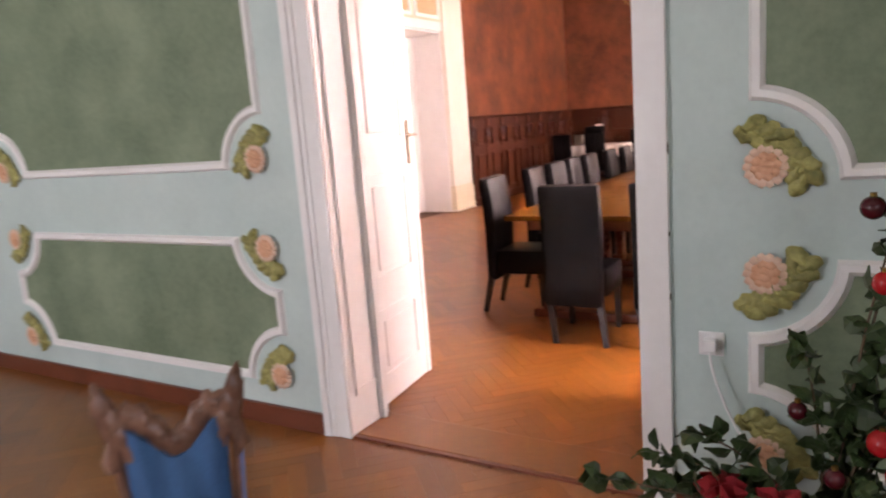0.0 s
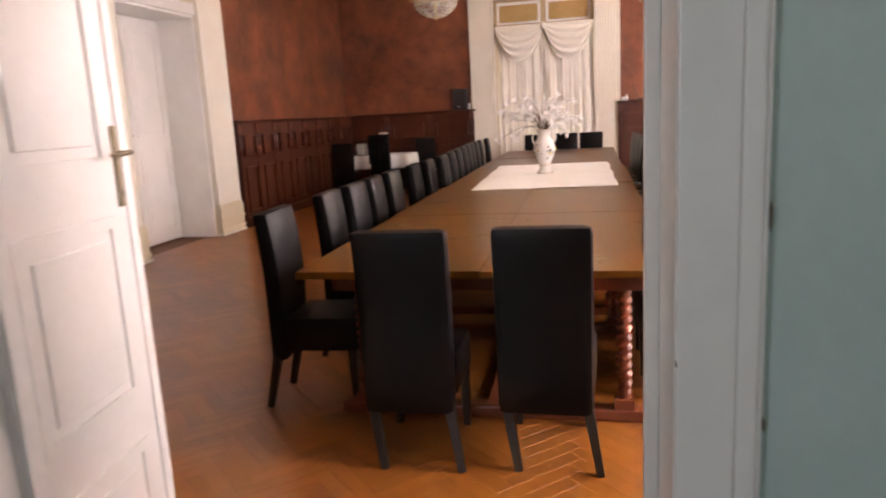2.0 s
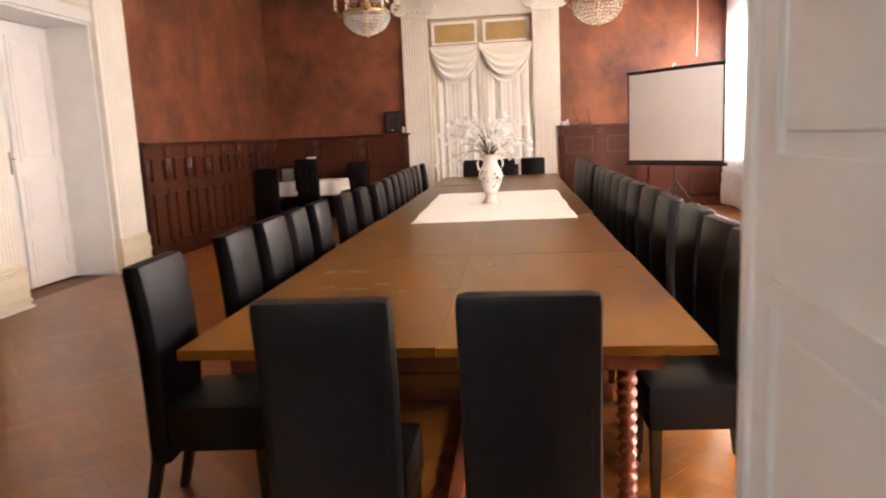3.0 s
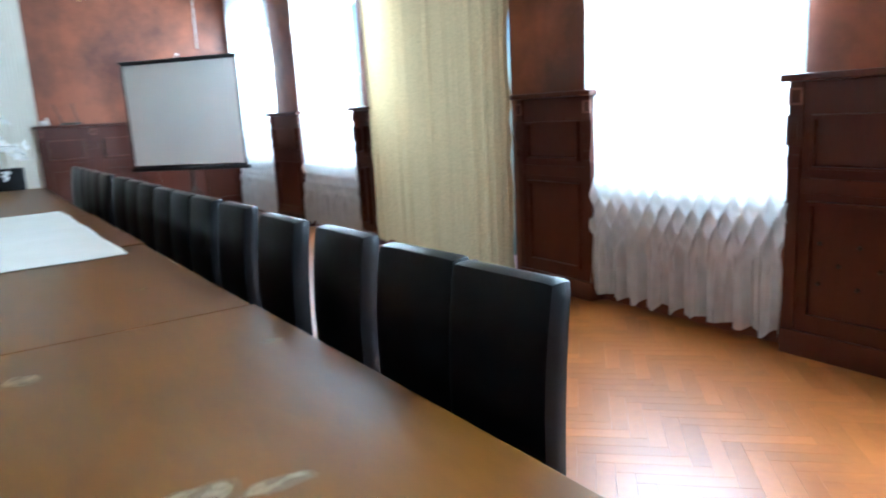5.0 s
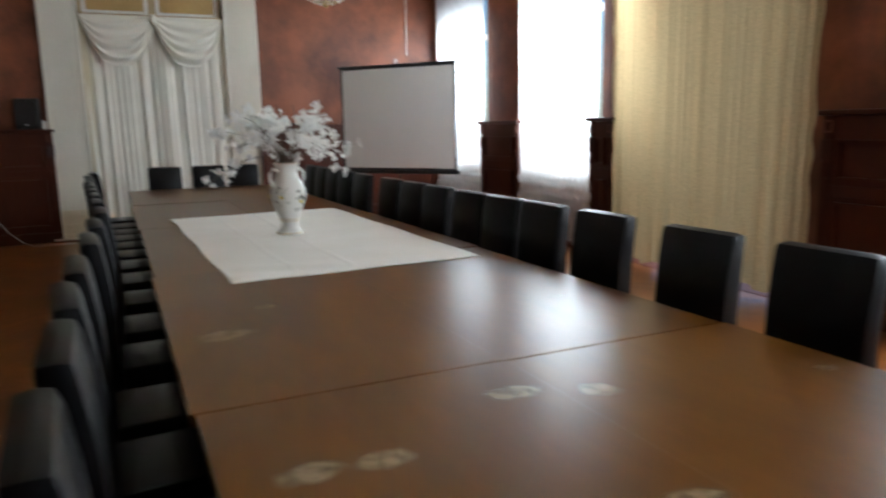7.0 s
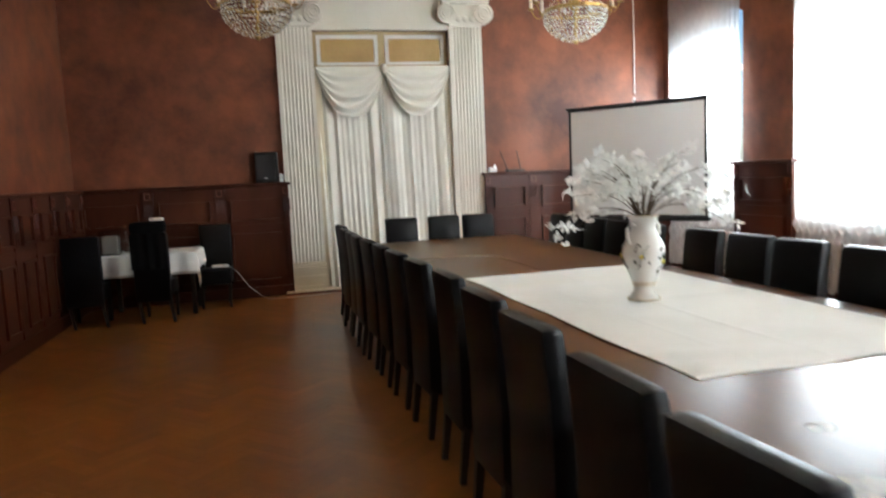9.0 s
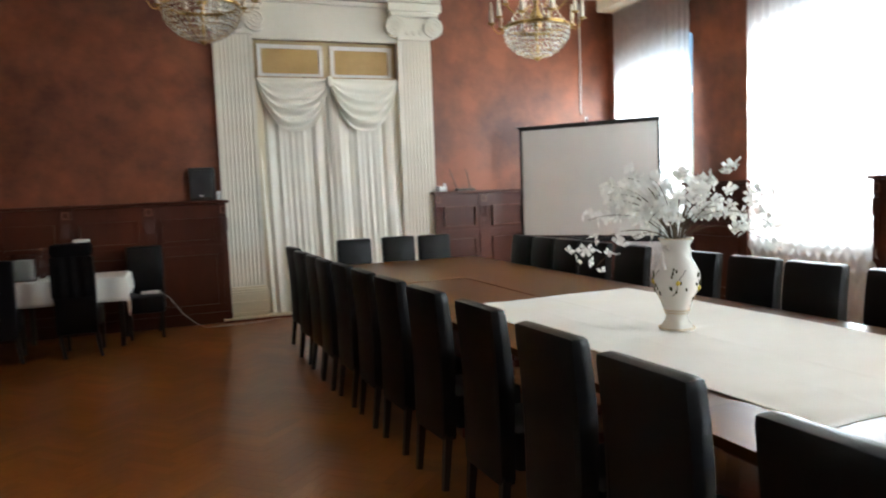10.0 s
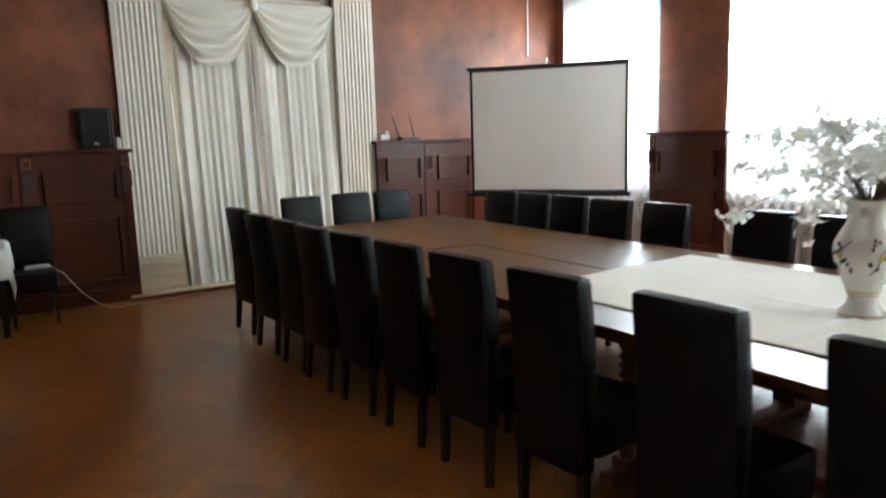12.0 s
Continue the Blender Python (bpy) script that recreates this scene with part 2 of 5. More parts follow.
def pane_mat(name):
    """Thin window glass: clear, with a faint mirror."""
    m = bpy.data.materials.new(name)
    m.use_nodes = True
    nt = m.node_tree
    nt.nodes.remove(nt.nodes["Principled BSDF"])
    t, g, mx = nt.nodes.new("ShaderNodeBsdfTransparent"), nt.nodes.new("ShaderNodeBsdfGlossy"), node(nt, "ShaderNodeMixShader", Fac=0.05)
    g.inputs["Roughness"].default_value = 0.02
    nt.links.new(t.outputs[0], mx.inputs[1])
    nt.links.new(g.outputs[0], mx.inputs[2])
    nt.links.new(mx.outputs[0], nt.nodes["Material Output"].inputs[0])
    return m


PANE = pane_mat("window_glass")
CLEAR = glass_mat("clear_glass", (0.96, 0.98, 0.97), 0.02)


# ---- shape helpers ----
def bx(bm, x0, x1, y0, y1, z0, z1, bevel=0.0):
    vs = [bm.verts.new((x, y, z)) for x in (x0, x1) for y in (y0, y1) for z in (z0, z1)]
    fs = [bm.faces.new([vs[i] for i in f]) for f in ((0, 1, 3, 2), (4, 6, 7, 5), (0, 4, 5, 1), (2, 3, 7, 6), (0, 2, 6, 4), (1, 5, 7, 3))]
    if bevel:
        es = list({e for f in fs for e in f.edges})
        bmesh.ops.bevel(bm, geom=es, offset=bevel, segments=2, profile=0.6, affect="EDGES")
    return bm


def box(x0, x1, y0, y1, z0, z1, bevel=0.0):
    return bx(bmesh.new(), x0, x1, y0, y1, z0, z1, bevel)


def lathe(bm, profile, segs=24, at=(0, 0, 0), cap=True):
    rings = []
    for r, z in profile:
        rings.append([bm.verts.new((at[0] + r * math.cos(2 * math.pi * i / segs), at[1] + r * math.sin(2 * math.pi * i / segs), at[2] + z)) for i in range(segs)])
    for a, b in zip(rings, rings[1:]):
        for i in range(segs):
            bm.faces.new((a[i], a[(i + 1) % segs], b[(i + 1) % segs], b[i]))
    if cap:
        bm.faces.new(rings[0][::-1])
        bm.faces.new(rings[-1])
    return bm


def tube(bm, pts, r, segs=8, taper=1.0):
    pts = [Vector(p) for p in pts]
    rings = []
    for i, p in enumerate(pts):
        d = (pts[min(i + 1, len(pts) - 1)] - pts[max(i - 1, 0)]).normalized()
        a = d.cross(Vector((0, 0, 1)) if abs(d.z) < 0.9 else Vector((1, 0, 0))).normalized()
        b = d.cross(a)
        rr = r * (1 + (taper - 1) * i / max(1, len(pts) - 1))
        rings.append([bm.verts.new(p + rr * (math.cos(2 * math.pi * k / segs) * a + math.sin(2 * math.pi * k / segs) * b)) for k in range(segs)])
    for a, b in zip(rings, rings[1:]):
        for k in range(segs):
            bm.faces.new((a[k], a[(k + 1) % segs], b[(k + 1) % segs], b[k]))
    bm.faces.new(rings[0][::-1])
    bm.faces.new(rings[-1])
    return bm


def blob(bm, at, size, subdiv=2):
    bmesh.ops.create_icosphere(bm, subdivisions=subdiv, radius=1.0, matrix=Matrix.Translation(at) @ Matrix.Diagonal((*size, 1)))
    return bm


def prism(bm, outline, depth):
    """A closed outline of (x, z) given depth from y = 0 to y = -depth."""
    a = [bm.verts.new((x, 0, z)) for x, z in outline]
    b = [bm.verts.new((x, -depth, z)) for x, z in outline]
    bm.faces.new(a)
    bm.faces.new(b[::-1])
    for i in range(len(a)):
        k = (i + 1) % len(a)
        bm.faces.new((a[i], b[i], b[k], a[k]))
    return bm


def mesh_of(name, bm, material, smooth=False):
    bmesh.ops.recalc_face_normals(bm, faces=bm.faces)
    me = bpy.data.meshes.new(name)
    bm.to_mesh(me)
    bm.free()
    me.materials.append(material)
    if smooth:
        for p in me.polygons:
            p.use_smooth = True
        me.set_sharp_from_angle(angle=radians(40))
    return me


def part(name, bm, material, parent, label="", smooth=False):
    ob = new(name, mesh_of(name, bm, material, smooth))
    ob.parent = parent
    return tagged(ob, label)


def thing(name, label, category, m=None, group="", kind=""):
    ob = new(name)
    ob.matrix_basis = m or Matrix()
    return tagged(ob, label, category, group, kind)


def solid(name, bm, material, label, category="", kind="structure", smooth=False):
    return tagged(new(name, mesh_of(name, bm, material, smooth)), label, category, "", kind)


# ---- large structure ----
HX0, HX1 = -4.50, FX           # hall, left wall and window wall
NY0, NY1 = 1.00, 1.30          # wall with the open doorway
FY = 13.92                     # far wall
TOP = 4.40
DX0, DX1, DTOP = -0.78, 0.650, 2.75
LD0, LD1, LDTOP = 6.86, 8.48, 2.86   # door in the left wall
CX0, CX1, CTOP = -1.40, 0.47, 3.50   # curtained doorway

solid("floor_base", box(-5.2, 4.4, -5.2, 14.6, -0.25, -0.012), GROUT, "dark joints and underfloor of the parquet", "floor")


def ceiling_mesh():
    bm = box(-5.2, 4.4, -5.2, 14.6, TOP, TOP + 0.2)
    bx(bm, HX0, HX1, FY - 0.24, FY, TOP - 0.07, TOP)
    bx(bm, HX0, HX1, FY - 0.14, FY, TOP - 0.14, TOP - 0.07)
    bx(bm, HX0, HX0 + 0.24, NY1, FY - 0.24, TOP - 0.07, TOP)
    bx(bm, HX0, HX0 + 0.14, NY1, FY - 0.14, TOP - 0.14, TOP - 0.07)
    bx(bm, HX0, HX1, NY1, NY1 + 0.2, TOP - 0.1, TOP)
    # diagonal corner piece of the cornice
    v = [bm.verts.new(p) for p in ((HX0 + 0.14, FY - 0.7, TOP - 0.055), (HX0 + 0.14, FY - 0.14, TOP - 0.055), (HX0 + 0.7, FY - 0.14, TOP - 0.055),
                                   (HX0 + 0.14, FY - 0.7, TOP), (HX0 + 0.14, FY - 0.14, TOP), (HX0 + 0.7, FY - 0.14, TOP))]
    for f in ((0, 1, 2), (3, 5, 4), (0, 3, 4, 1), (1, 4, 5, 2), (2, 5, 3, 0)):
        bm.faces.new([v[i] for i in f])
    return bm


solid("ceiling", ceiling_mesh(), CEILPAINT, "cream plaster ceiling with stepped cornice", "ceiling")
solid("pelmet", box(HX1 - 0.34, HX1, NY1 + 0.2, FY - 0.24, 4.02, TOP, 0.012), CREAM, "cream plaster pelmet along the window wall", "pelmet")

# hall walls: red mottled plaster
w = box(HX0 - 0.3, HX0, NY1, LD0, 0, TOP)
bx(w, HX0 - 0.3, HX0, LD1, FY, 0, TOP)
bx(w, HX0 - 0.3, HX0, LD0, LD1, LDTOP, TOP)
solid("wall_west", w, RED, "red mottled plaster wall with a white doorway", "wall")
w = box(HX0 - 0.3, CX0, FY, FY + 0.3, 0, TOP)
bx(w, CX1, FX + 0.45, FY, FY + 0.3, 0, TOP)
bx(w, CX0, CX1, FY, FY + 0.3, CTOP + 0.02, TOP)
solid("wall_north", w, RED, "red mottled plaster wall with a curtained doorway", "wall")
solid("wall_behind_curtain", box(CX0 - 0.1, CX1 + 0.1, FY + 0.31, FY + 0.5, 0, TOP), WHITE, "plain closed back of the curtained doorway", "wall")
solid("wall_behind_door", box(HX0 - 0.9, HX0 - 0.6, LD0 - 0.4, LD1 + 0.4, 0, TOP), CREAM, "plain wall behind the double door", "wall")


def facade(y0, y1, holes, material, name, label):
    bm, y = bmesh.new(), y0
    for a, b in holes:
        bx(bm, FX, FX + 0.45, y, a, 0, TOP)
        bx(bm, FX, FX + 0.45, a, b, 0, 0.004 if (a, b) == BAY else SILL)
        # flat arch over the opening
        n, rise = 12, 0.24
        pts = [(a + (b - a) * i / n, HEAD - rise * (2 * i / n - 1) ** 2 + 0.0) for i in range(n + 1)]
        low = [[bm.verts.new((x, py, pz)) for py, pz in pts] for x in (FX, FX + 0.45)]
        up = [[bm.verts.new((x, py, TOP)) for py, pz in pts] for x in (FX, FX + 0.45)]
        for i in range(n):
            bm.faces.new((low[0][i], low[0][i + 1], up[0][i + 1], up[0][i]))
            bm.faces.new((low[1][i + 1], low[1][i], up[1][i], up[1][i + 1]))
            bm.faces.new((low[0][i + 1], low[0][i], low[1][i], low[1][i + 1]))
        y = b
    bx(bm, FX, FX + 0.45, y, y1, 0, TOP)
    return solid(name, bm, material, label, "wall")


facade(NY1, FY, sorted(WINDOWS + (BAY,)), RED, "wall_east", "red mottled plaster window wall with tall arched windows")
facade(-5.2, NY1 - 0.15, GREEN_WINDOWS, CELADON, "wall_green_east", "pale green wall with an added, unseen window")
w = box(-5.2, DX0, NY1 - 0.15, NY1, 0, TOP)
bx(w, DX1, FX, NY1 - 0.15, NY1, 0, TOP)
bx(w, DX0, DX1, NY1 - 0.15, NY1, DTOP, TOP)
solid("wall_south", w, RED, "red mottled plaster wall round the open doorway", "wall")
w = box(-5.2, DX0, NY0, NY1 - 0.152, 0, TOP)
bx(w, DX1, FX, NY0, NY1 - 0.152, 0, TOP)
bx(w, DX0, DX1, NY0, NY1 - 0.152, DTOP, TOP)
solid("wall_green_north", w, CELADON, "pale celadon green wall round the doorway", "wall")
solid("wall_green_west", box(-5.2, -4.9, -4.9, NY0, 0, TOP), CELADON, "plain pale green wall", "wall")
w = box(-5.2, SOUTH_WINDOW[0], -5.2, -4.9, 0, TOP)
bx(w, SOUTH_WINDOW[1], FX, -5.2, -4.9, 0, TOP)
bx(w, *SOUTH_WINDOW, -5.2, -4.9, 0, SILL)
bx(w, *SOUTH_WINDOW, -5.2, -4.9, HEAD, TOP)
solid("wall_green_south", w, CELADON, "plain pale green wall with one added, unseen window", "wall")


# ---- windows ----
def window(y0, y1):
    ob = thing("window", "tall white-framed window behind a sheer curtain", "window", pose(FX + 0.26, (y0 + y1) / 2, SILL), "facade windows", "structure")
    h, half = HEAD - SILL, (y1 - y0) / 2
    fr = bmesh.new()
    for a, b in ((-half, -half + 0.07), (half - 0.07, half), (-0.045, 0.045)):
        bx(fr, -0.04, 0.04, a, b, 0.07, h)
    for z in (0.0, 1.85):
        bx(fr, -0.04, 0.04, -half, half, z, z + 0.07)
    part("window_frame", fr, FRAMEPAINT, ob)
    part("window_sill", box(-0.30, 0.02, -half + 0.005, half - 0.005, -0.03, -0.002, 0.008), FRAMEPAINT, ob)
    for a, b in ((-half + 0.07, -0.045), (0.045, half - 0.07)):
        for z0, z1 in ((0.07, 1.85), (1.92, h)):
            p = part("pane", box(-0.003, 0.003, a, b, z0, z1), PANE, ob)
            p.visible_shadow = False
    return ob


for y0, y1 in WINDOWS + GREEN_WINDOWS:
    window(y0, y1)
window(*SOUTH_WINDOW).matrix_basis = pose(sum(SOUTH_WINDOW) / 2, -5.08, SILL, 0, 0, -90)


def gathered(bm, y0, y1, z0, z1, waves, deep, seed, nz=24, flare=0.0, scallop=0.0, x0=0.0, ruffle=0.0):
    """A gathered cloth in the plane of y and z with folds in x."""
    rnd = random.Random(seed)
    phase = [rnd.uniform(0, 6.28) for _ in range(4)]
    ny = max(40, int(waves * 9))
    grid = []
    for i in range(ny + 1):
        u = i / ny
        col = []
        for k in range(nz + 1):
            v = k / nz
            f = (0.65 + 0.5 * math.sin(waves * 1.7 * u + phase[3])) * math.sin(2 * math.pi * waves * u + 2.2 * math.sin(7 * u + phase[0]) + 0.25 * math.sin(4 * v + phase[1]))
            f += 0.4 * math.sin(2 * math.pi * waves * 2.3 * u + phase[2] + v)
            amp = deep * (0.55 + 0.45 * (1 - v))
            z = z0 + (z1 - z0) * v
            if scallop and k == 0:
                z += scallop * abs(math.sin(math.pi * waves * 0.5 * u))
            col.append(bm.verts.new((x0 + amp * f, y0 + (y1 - y0) * u + flare * (u - 0.5) * (1 - v) + ruffle * math.sin(13 * z + phase[2] + 2 * math.sin(5 * z)) * abs(2 * u - 1) ** 8, z)))
        grid.append(col)
    for i in range(ny):
        for k in range(nz):
            bm.faces.new((grid[i][k], grid[i + 1][k], grid[i + 1][k + 1], grid[i][k + 1]))
    return bm


def ruched_skirt(bm, y0, y1, z0, z1, bays, seed):
    """Net smocked in diamonds below its zigzag top, which fall open into loose folds."""
    rnd = random.Random(seed)
    p1, p2, p3 = (rnd.uniform(0, 6.28) for _ in range(3))
    nu, nv, grid = bays * 10, 34, []
    for i in range(nu + 1):
        u = i / nu
        s = bays * u
        col = []
        for k in range(nv + 1):
            v = k / nv
            row = 7.0 * v
            puff = abs(math.sin(math.pi * (s + row * 0.5))) * abs(math.sin(math.pi * (s - row * 0.5)))
            loose = min(1, max(0, (v - 0.34) / 0.3))
            fold = math.sin(2 * math.pi * s * 0.72 + p1 + 0.8 * math.sin(3.1 * s + p2)) + 0.5 * math.sin(2 * math.pi * s * 1.9 + p3 + 2 * v)
            x = -0.012 - 0.050 * puff * (1 - loose) * (0.5 + 0.5 * min(1, 6 * v)) - (0.030 + 0.026 * fold) * loose
            top = z1 - 0.028 * abs(math.sin(math.pi * s)) + 0.008 * math.sin(2.3 * s + p2)
            low = z0 + 0.018 * math.sin(2 * math.pi * s * 0.72 + p3) + 0.012 * math.sin(5.3 * s)
            col.append(bm.verts.new((x, y0 + (y1 - y0) * u + 0.007 * math.sin(11 * v + p1) * abs(2 * u - 1) ** 6, top + (low - top) * v)))
        grid.append(col)
    for i in range(nu):
        for k in range(nv):
            bm.faces.new((grid[i][k], grid[i + 1][k], grid[i + 1][k + 1], grid[i][k + 1]))
    return bm


def sheer_curtain(y0, y1, seed):
    ob = thing("sheer_curtain", "white sheer curtain with a smocked lower skirt, hung before the window", "curtain", pose(FX - 0.075, 0, 0), "window curtains")
    part("sheer", gathered(bmesh.new(), y0 - 0.035, y1 + 0.035, 0.80, 4.02, (y1 - y0) * 9, 0.012, seed, 60, ruffle=0.005), SHEER, ob, smooth=True)
    part("ruched_skirt", ruched_skirt(bmesh.new(), y0 + 0.012, y1 - 0.035, 0.08, 0.92, round((y1 - y0) * 8.5), seed + 5), NET, ob, "white net smocked in diamonds above loose folds", smooth=True)
    part("curtain_rail", box(-0.012, 0.012, y0 - 0.05, y1 + 0.05, 4.0, 4.022), FRAMEPAINT, ob)
    return ob


for n, (y0, y1) in enumerate(WINDOWS):
    sheer_curtain(y0, y1, 11 + n)
ob = thing("lace_curtain", "floor-length beige lace curtain drawn across the wall", "curtain", pose(FX - 0.10, 0, 0))
lace = part("cloth", gathered(bmesh.new(), 6.66, 9.16, 0.05, 4.02, 13, 0.024, 31, 60, -0.12, 0.05, ruffle=0.014), LACE, ob, smooth=True)
part("curtain_rail", box(-0.012, 0.012, 6.6, 9.2, 4.0, 4.022), FRAMEPAINT, ob)


# ---- wainscot ----
def frame_ring(bm, x0, x1, z0, z1, wide, depth, y=0.0):
    for a, b, c, d in ((x0, x1, z0, z0 + wide), (x0, x1, z1 - wide, z1), (x0, x0 + wide, z0 + wide, z1 - wide), (x1 - wide, x1, z0 + wide, z1 - wide)):
        bx(bm, a, b, y - depth, y, c, d)
    return bm


def wainscot(m, length, deep, label, buttons=False, module=0.80, worn=None):
    """Panelling 1.52 m high; local x runs along the wall, -y into the room. worn: bead material with painted-in gloss.
    """
    ob = thing("wainscot", label, "wainscot", m, "mahogany panelling", "structure")
    part("body", box(0, length, -deep + 0.012, 0, 0.0, 1.48), MAHOG, ob)
    part("plinth", box(0, length, -deep - 0.012, -deep + 0.012, 0.0, 0.14, 0.004), MAHOG, ob)
    part("cap", box(-0.035, length + 0.035, -deep - 0.04, 0, 1.482, 1.52, 0.008), MAHOG, ob)
    count = max(1, round(length / module))
    step = length / count
    for i in range(count + 1):
        x0, x1 = max(0, i * step - 0.07), min(length, i * step + 0.07)
        part("stile", box(x0, x1, -deep, -deep + 0.012, 0.14, 1.482, 0.003), MAHOG, ob)
        mid = (x0 + x1) / 2
        if x1 - x0 > 0.05:
            part("square_block", frame_ring(bmesh.new(), mid - 0.038, mid + 0.038, 1.36, 1.45, 0.012, 0.008, -deep), MAHOG_SHEEN, ob, "square moulding with its gloss painted paler")
        if x1 - x0 > 0.05:
            reeds = bmesh.new()
            for k in range(5):
                tube(reeds, [(mid - 0.040 + 0.020 * k, -deep - 0.001, 1.15), (mid - 0.040 + 0.020 * k, -deep - 0.001, 1.31)], 0.0075, 6)
            part("reeded_block", reeds, MAHOG, ob, smooth=True)
            part("lower_square", frame_ring(bmesh.new(), mid - 0.034, mid + 0.034, 1.02, 1.10, 0.010, 0.008, -deep), MAHOG, ob)
    for i in range(count):
        a, b = i * step + 0.07, (i + 1) * step - 0.07
        if b - a < 0.12:
            continue
        part("upper_panel", frame_ring(bmesh.new(), a + 0.05, b - 0.05, 1.02, 1.31, 0.024, 0.028, -deep + 0.012), MAHOG, ob)
        part("panel_bead", frame_ring(bmesh.new(), a + 0.056, b - 0.056, 1.026, 1.304, 0.006, 0.006, -deep - 0.016), worn or MAHOG, ob)
        part("lower_panel", frame_ring(bmesh.new(), a + 0.05, b - 0.05, 0.22, 0.86, 0.024, 0.024, -deep + 0.012), MAHOG, ob)
        part("rail", box(a, b, -deep + 0.002, -deep + 0.012, 0.90, 0.98, 0.003), MAHOG, ob)
        if buttons:
            for r in range(3):
                for c in range(4):
                    x = a + 0.12 + (b - a - 0.24) * (c + 0.5 * (r % 2)) / 3.5
                    part("button", blob(bmesh.new(), (x, -deep + 0.012, 0.42 + 0.11 * r), (0.014, 0.010, 0.014), 1), CHAIRLEG, ob)
    return ob


PANEL = "dark mahogany wainscot panelling with a moulded cap"
wainscot(pose(HX0, FY, 0), -1.845 - HX0, 0.14, PANEL)
wainscot(pose(0.90, FY, 0), FX - 0.90, 0.14, PANEL + " and beads with their gloss painted paler", worn=MAHOG_SHEEN)
wainscot(pose(HX0, NY1, 0, 0, 0, 90), 6.40 - NY1, 0.12, PANEL)
wainscot(pose(HX0, 9.12, 0, 0, 0, 90), FY - 0.14 - 9.12, 0.12, PANEL + " and paler squares", module=0.60)
wainscot(pose(HX1, 1.78, 0, 0, 0, -90), 1.78 - NY1, 0.11, PANEL)
wainscot(pose(HX1, 4.37, 0, 0, 0, -90), 4.37 - 3.28, 0.11, PANEL + " and a buttoned panel", True)
wainscot(pose(HX1, 6.61, 0, 0, 0, -90), 0.80, 0.11, PANEL + ", a pier between windows")
wainscot(pose(HX1, 9.47, 0, 0, 0, -90), 0.40, 0.11, PANEL + ", a narrow pier")
wainscot(pose(HX1, 12.08, 0, 0, 0, -90), 1.05, 0.11, PANEL + ", a pier between windows", module=1.0)
wainscot(pose(-1.0, NY1, 0, 0, 0, 180), 3.4, 0.10, PANEL)
wainscot(pose(3.6, NY1, 0, 0, 0, 180), 2.75, 0.10, PANEL)


# ---- doorways with pilasters ----
def fluted(bm, wide, deep, z0, z1, flutes):
    n, pts = flutes, [(0, 0)]
    edge = 0.045
    pitch = (wide - 2 * edge) / n
    pts.append((0, -deep))
    for i in range(n):
        a = edge + i * pitch
        pts.append((a + pitch * 0.14, -deep))
        for k in range(1, 6):
            t = math.pi * k / 6
            pts.append((a + pitch * (0.5 - 0.36 * math.cos(t)), -deep + 0.010 * math.sin(t)))
        pts.append((a + pitch * 0.86, -deep))
    pts += [(wide, -deep), (wide, 0)]
    lo, hi = [[bm.verts.new((x, y, z)) for x, y in pts] for z in (z0, z1)]
    for i in range(len(pts)):
        k = (i + 1) % len(pts)
        bm.faces.new((lo[i], lo[k], hi[k], hi[i]))
    bm.faces.new(lo[::-1])
    bm.faces.new(hi)
    return bm


def disc(bm, x, z, r, y0, y1, segs=20):
    rings = [[bm.verts.new((x + r * math.cos(2 * math.pi * i / segs), y, z + r * math.sin(2 * math.pi * i / segs))) for i in range(segs)] for y in (y0, y1)]
    for i in range(segs):
        bm.faces.new((rings[0][i], rings[0][(i + 1) % segs], rings[1][(i + 1) % segs], rings[1][i]))
    bm.faces.new(rings[0])
    bm.faces.new(rings[1][::-1])
    return bm


def spiral(bm, x, z, r, y, turn, segs=40):
    pts = []
    for i in range(segs + 1):
        a = 4.4 * math.pi * i / segs
        rr = r * (1 - 0.82 * i / segs)
        pts.append((x + turn * rr * math.cos(a), y, z + rr * math.sin(a)))
    return tube(bm, pts, 0.011, 6, 0.6)


